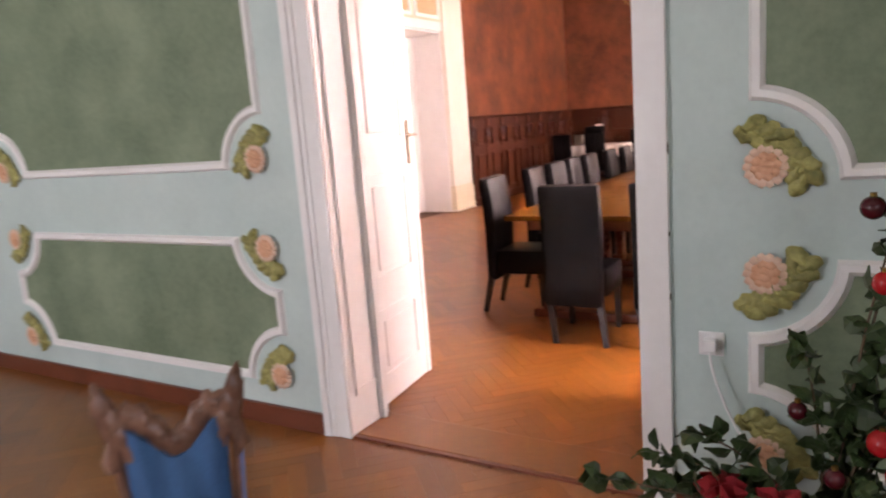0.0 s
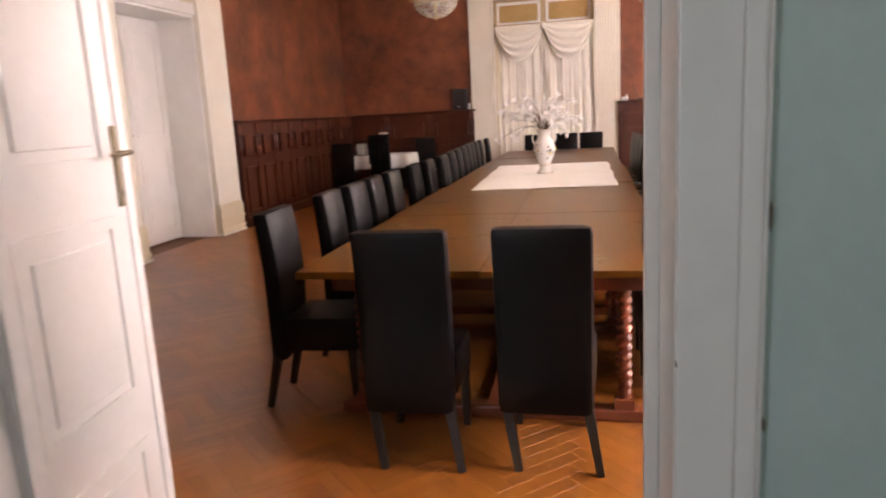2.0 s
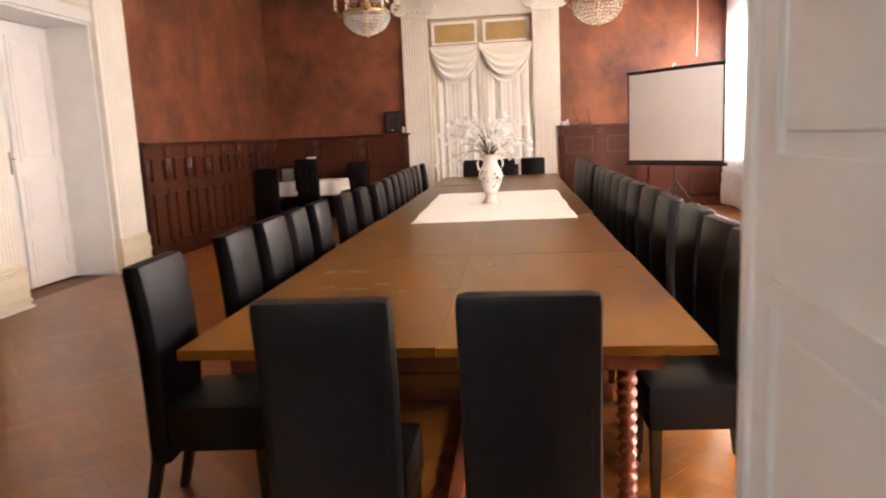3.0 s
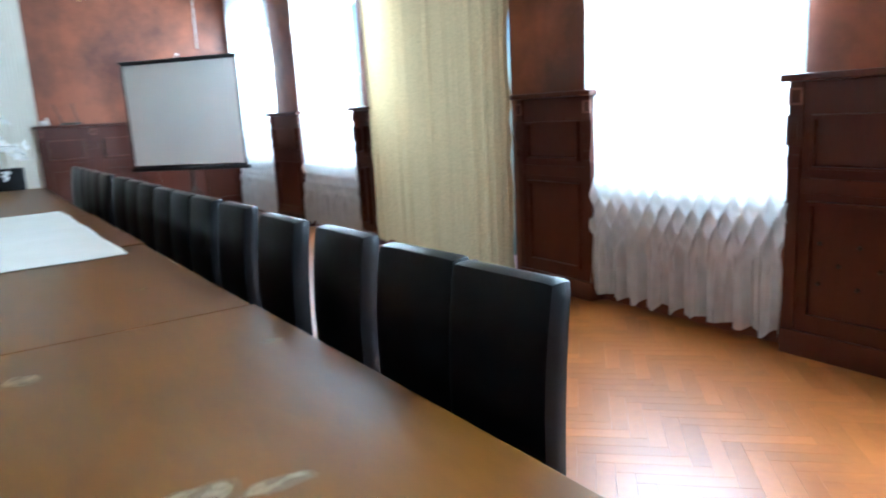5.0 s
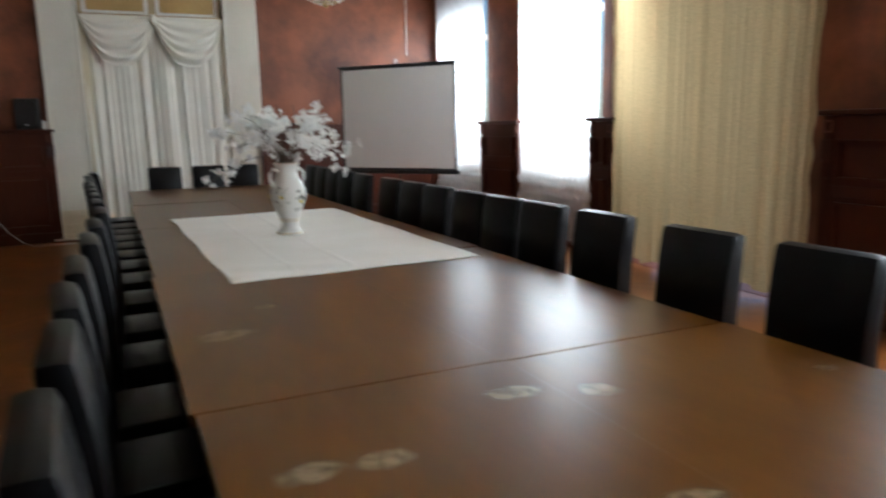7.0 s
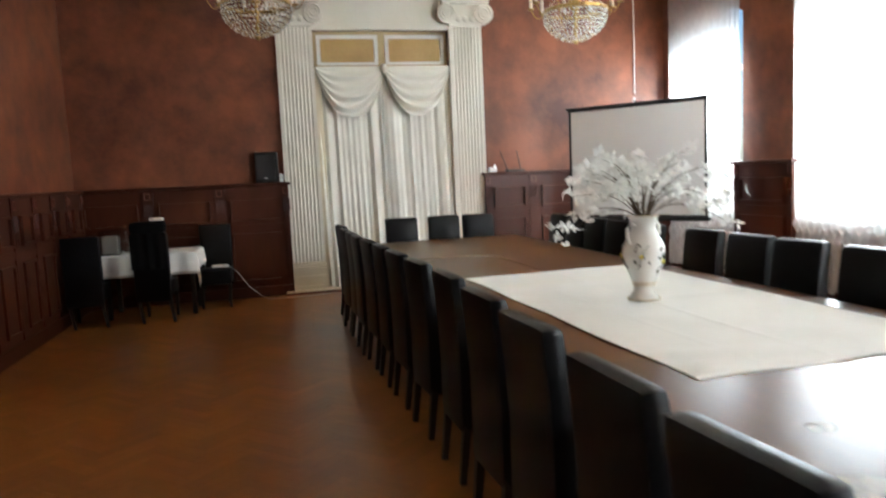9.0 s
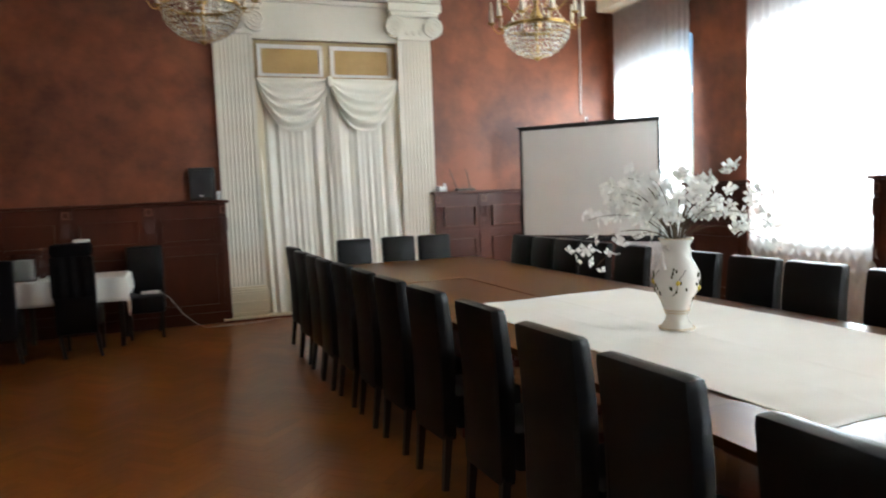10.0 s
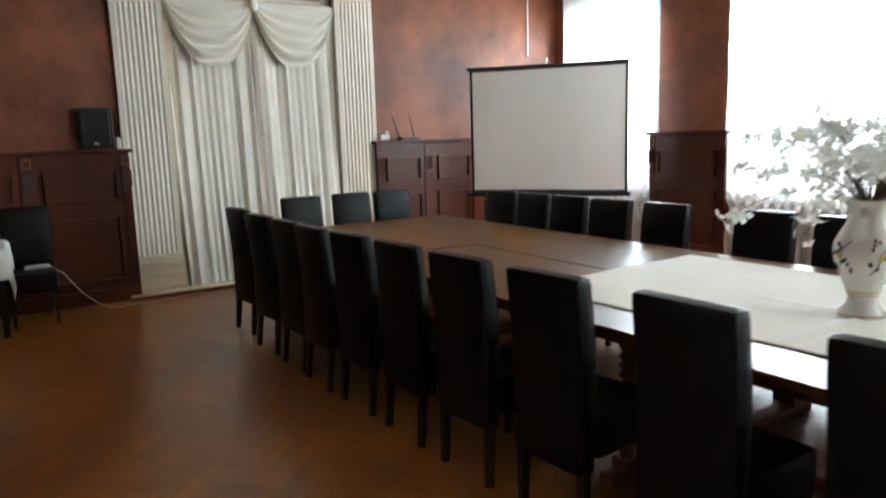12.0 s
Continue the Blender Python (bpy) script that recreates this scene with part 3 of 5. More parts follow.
def pilaster(m, wide, shaft0, shaft1, deep, label):
    ob = thing("pilaster", label, "pilaster", m, "ionic pilasters", "structure")
    part("shaft", fluted(bmesh.new(), wide, deep, shaft0, shaft1, 8), IVORY, ob)
    base = box(-0.015, wide + 0.015, -deep - 0.02, 0, 0.03, shaft0 - 0.09, 0.004)
    part("plinth", base, CREAM, ob)
    mould = bmesh.new()
    for k, z in enumerate((shaft0 - 0.088, shaft0 - 0.058, shaft0 - 0.028)):
        bx(mould, -0.02 + 0.008 * k, wide + 0.02 - 0.008 * k, -deep - 0.028 + 0.008 * k, 0, z, z + 0.028, 0.008)
    part("base_moulding", mould, CREAM, ob)
    for z0, z1 in ((0.06, 0.10), (0.20, 0.235)):
        part("plinth_moulding", box(-0.022, wide + 0.022, -deep - 0.032, -deep - 0.0205, z0, z1, 0.005), CREAM, ob)
    part("foot_moulding", box(-0.03, wide + 0.03, -deep - 0.04, 0, 0.0, 0.03, 0.008), IVORY, ob)
    cap = thing("capital", "", "", pose(0, 0, shaft1))
    cap.parent = ob
    bm = box(0.0, wide, -deep - 0.03, 0, 0.002, 0.30, 0.01)
    part("bell", bm, IVORY, cap)
    for x, turn in ((-0.03, 1), (wide + 0.03, -1)):
        v = disc(bmesh.new(), x, 0.17, 0.135, -deep - 0.07, -0.005)
        part("volute", v, IVORY, cap, smooth=True)
        part("scroll", spiral(bmesh.new(), x, 0.17, 0.118, -deep - 0.075, turn), IVORY, cap, smooth=True)
    part("abacus", box(-0.10, wide + 0.10, -deep - 0.09, 0, 0.302, 0.36, 0.012), IVORY, cap)
    part("top_block", box(-0.14, wide + 0.14, -deep - 0.11, 0, 0.362, 0.47, 0.02), IVORY, cap)
    leafy = bmesh.new()
    for k in range(5):
        blob(leafy, (wide * (k + 0.5) / 5, -deep - 0.035, 0.10), (wide * 0.09, 0.02, 0.05), 1)
    part("egg_row", leafy, IVORY, cap, smooth=True)
    return ob


P = "white fluted ionic pilaster on a moulded plinth"
pilaster(pose(-1.88, FY, 0), 0.48, 0.42, 3.55, 0.075, P)
pilaster(pose(0.47, FY, 0), 0.47, 0.42, 3.55, 0.075, P)
pilaster(pose(HX0, 6.40, 0, 0, 0, 90), 0.46, 0.42, 3.62, 0.075, P)
pilaster(pose(HX0, 8.48, 0, 0, 0, 90), 0.60, 0.42, 3.62, 0.075, P)


def chamfered(x0, x1, z0, z1, c):
    return [(x0 + c, z0), (x1 - c, z0), (x1, z0 + c), (x1, z1 - c), (x1 - c, z1), (x0 + c, z1), (x0, z1 - c), (x0, z0 + c)]


def overdoor(m, wide, z0, z1, board, panel):
    """A painted board with two framed panels, over a doorway."""
    ob = thing("overdoor", "tan board with two white-framed ochre panels over the doorway", "panel", m, "", "structure")
    part("board", box(0, wide, -0.03, 0, z0, z1), board, ob)
    for i in range(2):
        a, b = 0.05 + i * wide / 2, wide / 2 - 0.05 + i * wide / 2
        fr = frame_ring(bmesh.new(), a, b, z0 + 0.03, z1 - 0.05, 0.05, 0.022, -0.03)
        fr_ob = part("panel_frame", fr, WHITE, ob)
        bm = prism(bmesh.new(), chamfered(a + 0.052, b - 0.052, z0 + 0.082, z1 - 0.102, 0.05), 0.008)
        bmesh.ops.translate(bm, verts=bm.verts, vec=(0, -0.03, 0))
        part("ochre_panel", bm, panel, fr_ob)
    return ob


overdoor(pose(CX0 + 0.004, FY + 0.09, 0), CX1 - CX0 - 0.008, 3.02, CTOP + 0.015, TAN, OCHRE)
ent = thing("entablature", "cream entablature over the curtained doorway", "entablature", pose(0, FY, 0), "", "structure")
part("frieze", box(CX0, CX1, -0.05, 0.02, CTOP + 0.016, 3.96), IVORY, ent)
part("architrave", box(CX0 + 0.1, CX1 - 0.1, -0.10, 0, 3.962, 4.015, 0.01), IVORY, ent)
part("upper_block", box(-2.02, 1.08, -0.16, 0, 4.03, 4.26, 0.004), IVORY, ent)
part("cornice", box(-2.08, 1.14, -0.22, 0, 4.262, 4.33, 0.015), IVORY, ent)
step_board = thing("door_step", "cream board step with a brown edge under the curtain", "step", pose(0, FY, 0), "", "structure")
part("tread", box(-1.95, 1.0, -0.20, 0.3, 0.025, 0.045, 0.006), CREAM, step_board)
part("edge", box(-1.96, 1.01, -0.21, 0.3, 0.0, 0.024), SKIRT, step_board)

# double door in the left wall: reveal, two leaves, overdoor
ent = thing("entablature", "white entablature over the double door", "entablature", pose(HX0, 6.86, 0, 0, 0, 90), "", "structure")
part("frieze", box(0, 1.62, -0.05, 0.0, 3.62, 4.0), WHITE, ent)
part("cornice", box(-0.6, 2.35, -0.2, 0, 4.1, 4.26, 0.015), WHITE, ent)
part("lintel", box(0.002, 1.618, -0.035, 0.02, LDTOP, 3.0, 0.006), WHITE, ent)
overdoor(pose(HX0, 6.862, 0, 0, 0, 90), 1.616, 3.004, 3.60, CREAM, TAN)
ent = thing("door_reveal", "white painted lining of the double door's opening", "door lining", pose(HX0, 6.86, 0, 0, 0, 90), "", "structure")
part("jamb", box(0.001, 0.03, 0.0, 0.595, 0, LDTOP), WHITE, ent)
part("jamb", box(1.59, 1.619, 0.0, 0.595, 0, LDTOP), WHITE, ent)
part("head", box(0.03, 1.59, 0.0, 0.595, LDTOP - 0.03, LDTOP - 0.001), WHITE, ent)


def door_leaf(name, m, wide, high, label, mirror=1, handle=True, kind=""):
    """A panelled leaf; hinge at local x = 0, faces -y."""
    ob = thing(name, label, "door", m, "", kind)
    part("slab", box(0, wide, 0.008, 0.036, 0.01, high, 0.003), WHITE, ob)
    for z0, z1 in ((0.14, 0.52), (0.66, 1.22), (1.36, high - 0.14)):
        for y in (-0.0, 0.044):
            fr = frame_ring(bmesh.new(), 0.10, wide - 0.10, z0, z1, 0.035, 0.009, y + 0.008 if y < 0.01 else y + 0.001)
            part("panel_moulding", fr, WHITE, ob)
        part("raised_panel", box(0.165, wide - 0.165, 0.0, 0.0085, z0 + 0.065, z1 - 0.065, 0.004), WHITE, ob)
    part("edge_strip", box(wide - 0.03, wide + 0.012, 0.0, 0.012, 0.01, high, 0.003), WHITE, ob)
    if handle:
        hd = part("handle_plate", box(wide - 0.066, wide - 0.042, -0.003, 0.008, 1.24, 1.48, 0.003), DULLMETAL, ob, "dull brass back plate")
        bm = tube(bmesh.new(), [(wide - 0.055, 0, 1.40), (wide - 0.055, -0.05, 1.40), (wide - 0.075, -0.058, 1.40), (wide - 0.16, -0.058, 1.395), (wide - 0.17, -0.05, 1.40)], 0.0065)
        part("lever", bm, DULLMETAL, hd, "dull brass lever", True)
        part("keyhole", box(wide - 0.057, wide - 0.051, -0.005, -0.0025, 1.27, 1.29), IRON, hd, "dark keyhole")
    return ob


door_leaf("door_leaf", pose(HX0 - 0.50, 6.89, 0, 0, 0, 90), 0.78, 2.82, "grey-white painted door leaf, closed", kind="structure")
door_leaf("door_leaf", pose(HX0 - 0.50, 8.45, 0, 0, 0, 270) @ Matrix.Diagonal((1, -1, 1, 1)), 0.78, 2.82, "grey-white painted door leaf, closed in a deep reveal", handle=False, kind="structure")

# the open doorway between the two rooms: casing, lining, one open leaf
cas = thing("door_casing", "white moulded casing of the open doorway with chipped paint", "door casing", Matrix(), "", "structure")


def casing_mesh(x_in, x_out, y, sgn):
    bm, s = bmesh.new(), 1 if x_out > x_in else -1
    for a, b, d in ((0.0, 0.080, 0.008), (0.080, 0.108, 0.014), (0.108, abs(x_out - x_in), 0.024)):
        p, q = sorted((x_in + s * a, x_in + s * b))
        r, t = sorted((y, y + sgn * d))
        bx(bm, p, q, r, t, 0.0, DTOP + 0.12, 0.003)
    return bm


for y, sgn in ((NY0, -1), (NY1, 1)):
    part("upright", casing_mesh(DX0 + 0.02, DX0 - 0.13, y, sgn), WHITE, cas)
    part("upright", casing_mesh(DX1 - 0.02, DX1 + 0.092, y, sgn), WHITE, cas)
    a, b = sorted((y, y + sgn * 0.04))
    part("head", box(DX0 - 0.14, DX1 + 0.15, a, b, DTOP + 0.122, DTOP + 0.24, 0.006), WHITE, cas)
for x0, x1 in ((DX0 + 0.001, DX0 + 0.022), (DX1 - 0.022, DX1 - 0.001)):
    part("lining", box(x0, x1, NY0 + 0.002, NY1 - 0.002, 0, DTOP - 0.001), WHITE, cas)
    inset = frame_ring(bmesh.new(), NY0 + 0.05, NY1 - 0.05, 0.2, 2.5, 0.03, 0.006)
    bmesh.ops.rotate(inset, verts=inset.verts, matrix=Matrix.Rotation(radians(90), 3, "Z"))
    bmesh.ops.translate(inset, verts=inset.verts, vec=(x0 if x0 > 0 else x1 + 0.006, 0, 0))
    part("lining_moulding", inset, WHITE, cas)
part("stop_bead", box(DX0 + 0.022, DX0 + 0.05, NY1 - 0.07, NY1 - 0.04, 0, DTOP - 0.03, 0.004), WHITE, cas)
part("stop_bead", box(DX1 - 0.048, DX1 - 0.022, NY1 - 0.07, NY1 - 0.04, 0, DTOP - 0.03, 0.004), WHITE, cas)
for x, y, z, hgt in ((DX1 + 0.094, NY0 - 0.021, 1.31, 0.022), (DX1 + 0.094, NY0 - 0.021, 1.02, 0.012), (DX1 + 0.095, NY0 - 0.021, 0.80, 0.016), (DX1 - 0.018, NY0 - 0.006, 1.10, 0.010), (DX1 - 0.018, NY0 - 0.006, 0.66, 0.018),
                     (DX0 - 0.128, NY0 - 0.021, 1.12, 0.020), (DX0 - 0.126, NY0 - 0.021, 0.74, 0.014), (DX0 + 0.018, NY0 - 0.006, 0.92, 0.012)):
    part("paint_chip", blob(bmesh.new(), (x, y, z), (0.003, 0.002, hgt), 1), TWIG, cas, "chipped paint baring dark wood")
thr = thing("threshold", "worn wooden threshold board with a dark edge", "threshold", Matrix(), "", "structure")
part("board", box(DX0 + 0.024, DX1 - 0.024, NY0 + 0.03, NY1, -0.01, 0.014, 0.005), PARQUET, thr)
part("dark_edge", box(DX0 + 0.024, DX1 - 0.024, NY0 + 0.005, NY0 + 0.03, -0.01, 0.011), SKIRT, thr)
door_leaf("door_leaf", pose(DX0 - 0.02, NY1 - 0.035, 0, 0, 0, 97.0), 0.655, 2.70, "white panelled door leaf standing wide open, dull brass handle", kind="structure")
door_leaf("door_leaf", pose(DX1 + 0.005, NY1 + 0.030, 0, 0, 0, 90.8) @ Matrix.Diagonal((1, -1, 1, 1)), 0.655, 2.70, "white panelled door leaf standing open across from its pair", handle=False, kind="structure")


# ---- curtain and swags in the far doorway ----
def curtained_doorway():
    ob = thing("door_curtain", "ivory satin curtains under two draped swags, closing a doorway", "curtain", pose(0, FY + 0.03, 0))
    for k, (a, b, sway) in enumerate(((CX0 + 0.03, -0.45, 0.03), (-0.48, CX1 - 0.02, 0.02))):
        bm = gathered(bmesh.new(), 0, b - a, 0.05, 3.03, 5.2, 0.022, 70 + k, 26)
        for v in bm.verts:
            t = 1 - v.co.z / 3.03
            x, y = a + v.co.y, v.co.x
            v.co.x, v.co.y = x + sway * t * t * (1 - 0.6 * v.co.y / (b - a)), y - 0.03 * k - 0.11 * t * t
        part("drape", bm, CURTAIN, ob, smooth=True)
    for k, (a, b) in enumerate(((CX0 + 0.02, -0.46), (-0.47, CX1 - 0.01))):
        bm, nu, nv, grid = bmesh.new(), 40, 56, []
        for i in range(nu + 1):
            u = i / nu
            col = []
            for j in range(nv + 1):
                v = j / nv
                sag = (1 - abs(2 * u - 1) ** 2.7)
                z = 3.035 - 0.06 * v - 0.62 * v * sag
                fold = (math.sin(v * 30 + 2.2 * math.sin(2.4 * u + k)) + 0.5 * math.sin(v * 17 - 3 * u + k)) * (0.35 + 0.65 * sag) * (0.4 + 0.6 * v)
                y = -0.075 - 0.07 * math.sin(math.pi * v * 0.8) * (0.35 + 0.65 * sag) - 0.023 * fold
                col.append(bm.verts.new((a + (b - a) * (u + 0.012 * fold), y, z)))
            grid.append(col)
        for i in range(nu):
            for j in range(nv):
                bm.faces.new((grid[i][j], grid[i + 1][j], grid[i + 1][j + 1], grid[i][j + 1]))
        part("swag", bm, CURTAIN, ob, smooth=True)
    part("knot", blob(bmesh.new(), (-0.465, -0.13, 2.99), (0.05, 0.035, 0.07), 2), CURTAIN, ob, smooth=True)
    part("rod", tube(bmesh.new(), [(CX0 + 0.01, -0.02, 3.045), (CX1 - 0.01, -0.02, 3.045)], 0.012), BRASS, ob)
    return ob


curtained_doorway()

jb = thing("door_lining", "cream lining of the curtained doorway", "door lining", pose(0, FY, 0), "", "structure")
part("jamb", box(CX0 + 0.001, CX0 + 0.09, 0.004, 0.30, 0.046, 3.015), CREAM, jb)
part("jamb", box(CX1 - 0.04, CX1 - 0.001, 0.004, 0.30, 0.046, 3.015), CREAM, jb)


# ---- the green room's wall: framed panels with cut corners ----
def cut_outline(x0, x1, z0, z1, r, off, n=10):
    """A rectangle whose corners are scooped out by quarter circles, drawn in by off."""
    rr = r + off
    a0 = math.asin(off / rr)
    pts = []
    for cx, cz, start in ((x0, z0, 90), (x1, z0, 180), (x1, z1, 270), (x0, z1, 360)):
        for i in range(n + 1):
            a = radians(start) - a0 - (math.pi / 2 - 2 * a0) * i / n
            pts.append((cx + rr * math.cos(a), cz + rr * math.sin(a)))
    return pts


def wall_panel(x0, x1, z0, z1, r):
    ob = thing("wall_panel", "green stippled wall panel in a white moulding with scooped corners", "wall panel", pose(0, NY0, 0), "green wall panels", "structure")
    outs = [cut_outline(x0, x1, z0, z1, r, o) for o in (0.0, 0.012, 0.034, 0.05)]
    bm = bmesh.new()
    rings = [[bm.verts.new((x, y, z)) for x, z in o] for o, y in zip(outs, (0.0, -0.022, -0.022, -0.002))]
    for a, b in zip(rings, rings[1:]):
        for i in range(len(a)):
            k = (i + 1) % len(a)
            bm.faces.new((a[i], a[k], b[k], b[i]))
    part("moulding", bm, WHITE, ob)
    bm = prism(bmesh.new(), outs[3], 0.004)
    part("field", bm, GREEN, ob, "dark green stippled field")
    return ob


def corner_ornament(cx, cz, sx, sz, seed):
    """A crescent of painted stucco leaves round a scalloped rose."""
    rnd = random.Random(seed)
    ob = thing("wall_ornament", "painted stucco rose with olive leaves in the panel's corner", "ornament", pose(cx, NY0, cz), "stucco corner ornaments", "structure")
    for k in range(15):
        t = k / 14
        a = radians(3 + 84 * t)
        belly = math.sin(math.pi * t)
        rr = 0.182 - 0.020 * belly + (0.016 if k % 2 else -0.020)
        bm = blob(bmesh.new(), (0, 0, 0), (0.044 + 0.008 * (k % 3 == 0), 0.014, 0.027), 2)
        for v in bm.verts:
            v.co.z *= 1 + 0.22 * math.sin(v.co.x * 190 + k)
            v.co.y += 0.004 * math.sin(v.co.x * 150) - 0.005 * (1 - abs(v.co.z) / 0.027)
        turn = a + math.pi / 2 + (0.75 if k % 2 else -0.6) + rnd.uniform(-0.25, 0.25)
        bmesh.ops.rotate(bm, verts=bm.verts, matrix=Matrix.Rotation(-sx * sz * turn, 3, "Y"))
        bmesh.ops.translate(bm, verts=bm.verts, vec=(sx * rr * math.cos(a), -0.011 - 0.004 * (k % 2), sz * rr * math.sin(a)))
        part("leaf", bm, STUCCO_LEAF, ob, smooth=True)
    for k in range(5):
        a = radians(22 + 11 * k)
        part("leaf", blob(bmesh.new(), (sx * 0.140 * math.cos(a), -0.010, sz * 0.140 * math.sin(a)), (0.030, 0.012, 0.026), 1), STUCCO_LEAF, ob, smooth=True)
    rose, rim = bmesh.new(), bmesh.new()
    for ring, (rr, n) in enumerate(((0.054, 14), (0.031, 8), (0.012, 4))):
        for k in range(n):
            a = 2 * math.pi * k / n + ring
            blob(rose if ring else rim, (sx * 0.066 + rr * math.cos(a), -0.024 - 0.006 * ring, sz * 0.062 + rr * math.sin(a)), (0.017, 0.010, 0.017), 1)
    blob(rose, (sx * 0.066, -0.014, sz * 0.062), (0.047, 0.022, 0.047), 2)
    part("rose_rim", rim, ROSE_RIM, part("rose", rose, STUCCO_ROSE, ob, "salmon pink rose", True), "paler scalloped outer petals", True)
    return ob


seed = 0
for x0, x1, zs in ((-3.42, -1.10, ((1.30, 3.45), (0.225, 0.970))), (0.99, 3.30, ((1.19, 3.45), (0.22, 0.945)))):
    for z0, z1 in zs:
        wall_panel(x0, x1, z0, z1, 0.255)
        for cx, sx in ((x0, 1), (x1, -1)):
            for cz, sz in ((z0, 1), (z1, -1)):
                seed += 1
                corner_ornament(cx - 0.012 * sx, cz - 0.012 * sz, sx, sz, seed)
sk = thing("baseboard", "red-brown wooden skirting under the green wall", "skirting", Matrix(), "", "structure")
part("board", box(-4.9, DX0 - 0.135, NY0 - 0.022, NY0, 0.0, 0.105, 0.004), SKIRT, sk)
part("board", box(DX1 + 0.10, FX, NY0 - 0.022, NY0, 0.0, 0.105, 0.004), SKIRT, sk)

ob = thing("wall_socket", "white wall socket with a plug in it", "socket", pose(0.875, NY0, 0.64))
part("plate", box(-0.042, 0.042, -0.012, 0, -0.042, 0.042, 0.006), PLASTIC, ob)
part("plug", box(-0.022, 0.022, -0.05, -0.012, -0.02, 0.025, 0.006), PLASTIC, ob)
cable = [(0.875, NY0 - 0.045, 0.62)]
for i in range(1, 13):
    t = i / 12
    cable.append((0.875 + 0.02 * t + 0.32 * t ** 1.7, NY0 - 0.05 - 0.05 * t, 0.62 - 0.62 * t + 0.012 + 0.06 * t * (1 - t)))
ob = thing("cable", "white cable hanging from the wall socket to the floor", "cable")
part("lead", tube(bmesh.new(), cable, 0.0045), PLASTIC, ob, smooth=True)


# ---- blue carved chair ----
def carved_chair(m):
    ob = thing("carved_chair", "old carved brown wooden chair with blue upholstery", "chair", m)
    bm, nu, nv, g = bmesh.new(), 14, 14, []
    for i in range(nu + 1):
        u = 2 * i / nu - 1
        col = []
        for j in range(nv + 1):
            v = j / nv
            top = 0.93 - 0.035 * math.cos(math.pi * u)
            x = u * (0.125 + 0.035 * v)
            col.append((x, -0.03 - 0.035 * (1 - u * u) * math.sin(math.pi * v) + 0.008 * math.sin(9 * u + 5 * v), 0.52 + (top - 0.52) * v))
        g.append(col)
    fr = [[bm.verts.new(p) for p in c] for c in g]
    bk = [[bm.verts.new((p[0], 0.012, p[2])) for p in c] for c in g]
    for i in range(nu):
        for j in range(nv):
            bm.faces.new((fr[i][j], fr[i + 1][j], fr[i + 1][j + 1], fr[i][j + 1]))
            bm.faces.new((bk[i + 1][j], bk[i][j], bk[i][j + 1], bk[i + 1][j + 1]))
    for i in range(nu):
        bm.faces.new((fr[i + 1][0], fr[i][0], bk[i][0], bk[i + 1][0]))
        bm.faces.new((fr[i][nv], fr[i + 1][nv], bk[i + 1][nv], bk[i][nv]))
    for j in range(nv):
        bm.faces.new((fr[0][j], fr[0][j + 1], bk[0][j + 1], bk[0][j]))
        bm.faces.new((fr[nu][j + 1], fr[nu][j], bk[nu][j], bk[nu][j + 1]))
    part("back_cushion", bm, BLUE, ob, "folded blue cloth upholstery", True)
    for s in (-1, 1):
        post = [(s * 0.145, 0.0, 0.30), (s * 0.150, 0.0, 0.55), (s * 0.168, 0.0, 0.78), (s * 0.185, 0.0, 0.92), (s * 0.205, 0.0, 0.99), (s * 0.200, 0.0, 1.035)]
        part("back_post", tube(bmesh.new(), post, 0.024, 10, 0.45), CARVED, ob, smooth=True)
        part("back_leg", tube(bmesh.new(), [(s * 0.145, 0.0, 0.32), (s * 0.145, 0.03, 0.15), (s * 0.15, 0.07, 0.0)], 0.022, 10, 0.8), CARVED, ob, smooth=True)
        part("front_leg", tube(bmesh.new(), [(s * 0.19, -0.40, 0.40), (s * 0.205, -0.43, 0.30), (s * 0.18, -0.40, 0.14), (s * 0.195, -0.43, 0.0)], 0.03, 10, 0.6), CARVED, ob, smooth=True)
        leafy = bmesh.new()
        for k in range(5):
            blob(leafy, (s * (0.200 - 0.024 * k), -0.022, 1.005 - 0.03 * k), (0.034, 0.016, 0.032), 1)
        part("carved_scroll", leafy, CARVED, ob, smooth=True)
    crest = [(x / 20 * 0.2, -0.008, 0.945 - 0.030 * math.cos(math.pi * x / 20 * 1.6) - 0.05 * max(0, abs(x / 20) - 0.8) / 0.2) for x in range(-20, 21)]
    bm = tube(bmesh.new(), crest, 0.030, 12)
    for v in bm.verts:
        v.co.z += 0.006 * math.sin(v.co.x * 130)
        v.co.y *= 0.75
    part("crest_rail", bm, CARVED, ob, smooth=True)
    for s in (-1, 1):
        bm = blob(bmesh.new(), (0, 0, 0), (0.036, 0.016, 0.075), 2)
        for v in bm.verts:
            v.co.x *= 1 - 0.5 * max(0, v.co.z) / 0.075
            v.co.y += 0.004 * math.sin(v.co.x * 220)
        bmesh.ops.rotate(bm, verts=bm.verts, matrix=Matrix.Rotation(radians(22 * s), 3, "Y"))
        bmesh.ops.translate(bm, verts=bm.verts, vec=(s * 0.19, -0.012, 0.985))
        part("corner_leaf", bm, CARVED, ob, "carved upright leaf", True)
    knobs = bmesh.new()
    for k in range(9):
        blob(knobs, (-0.17 + 0.0425 * k, -0.026, 0.955 - 0.03 * math.cos(math.pi * (-0.17 + 0.0425 * k) / 0.2 * 1.6)), (0.022, 0.007, 0.011), 1)
    tagged(part("carving", knobs, CARVED, ob, smooth=True), kind="stuff")
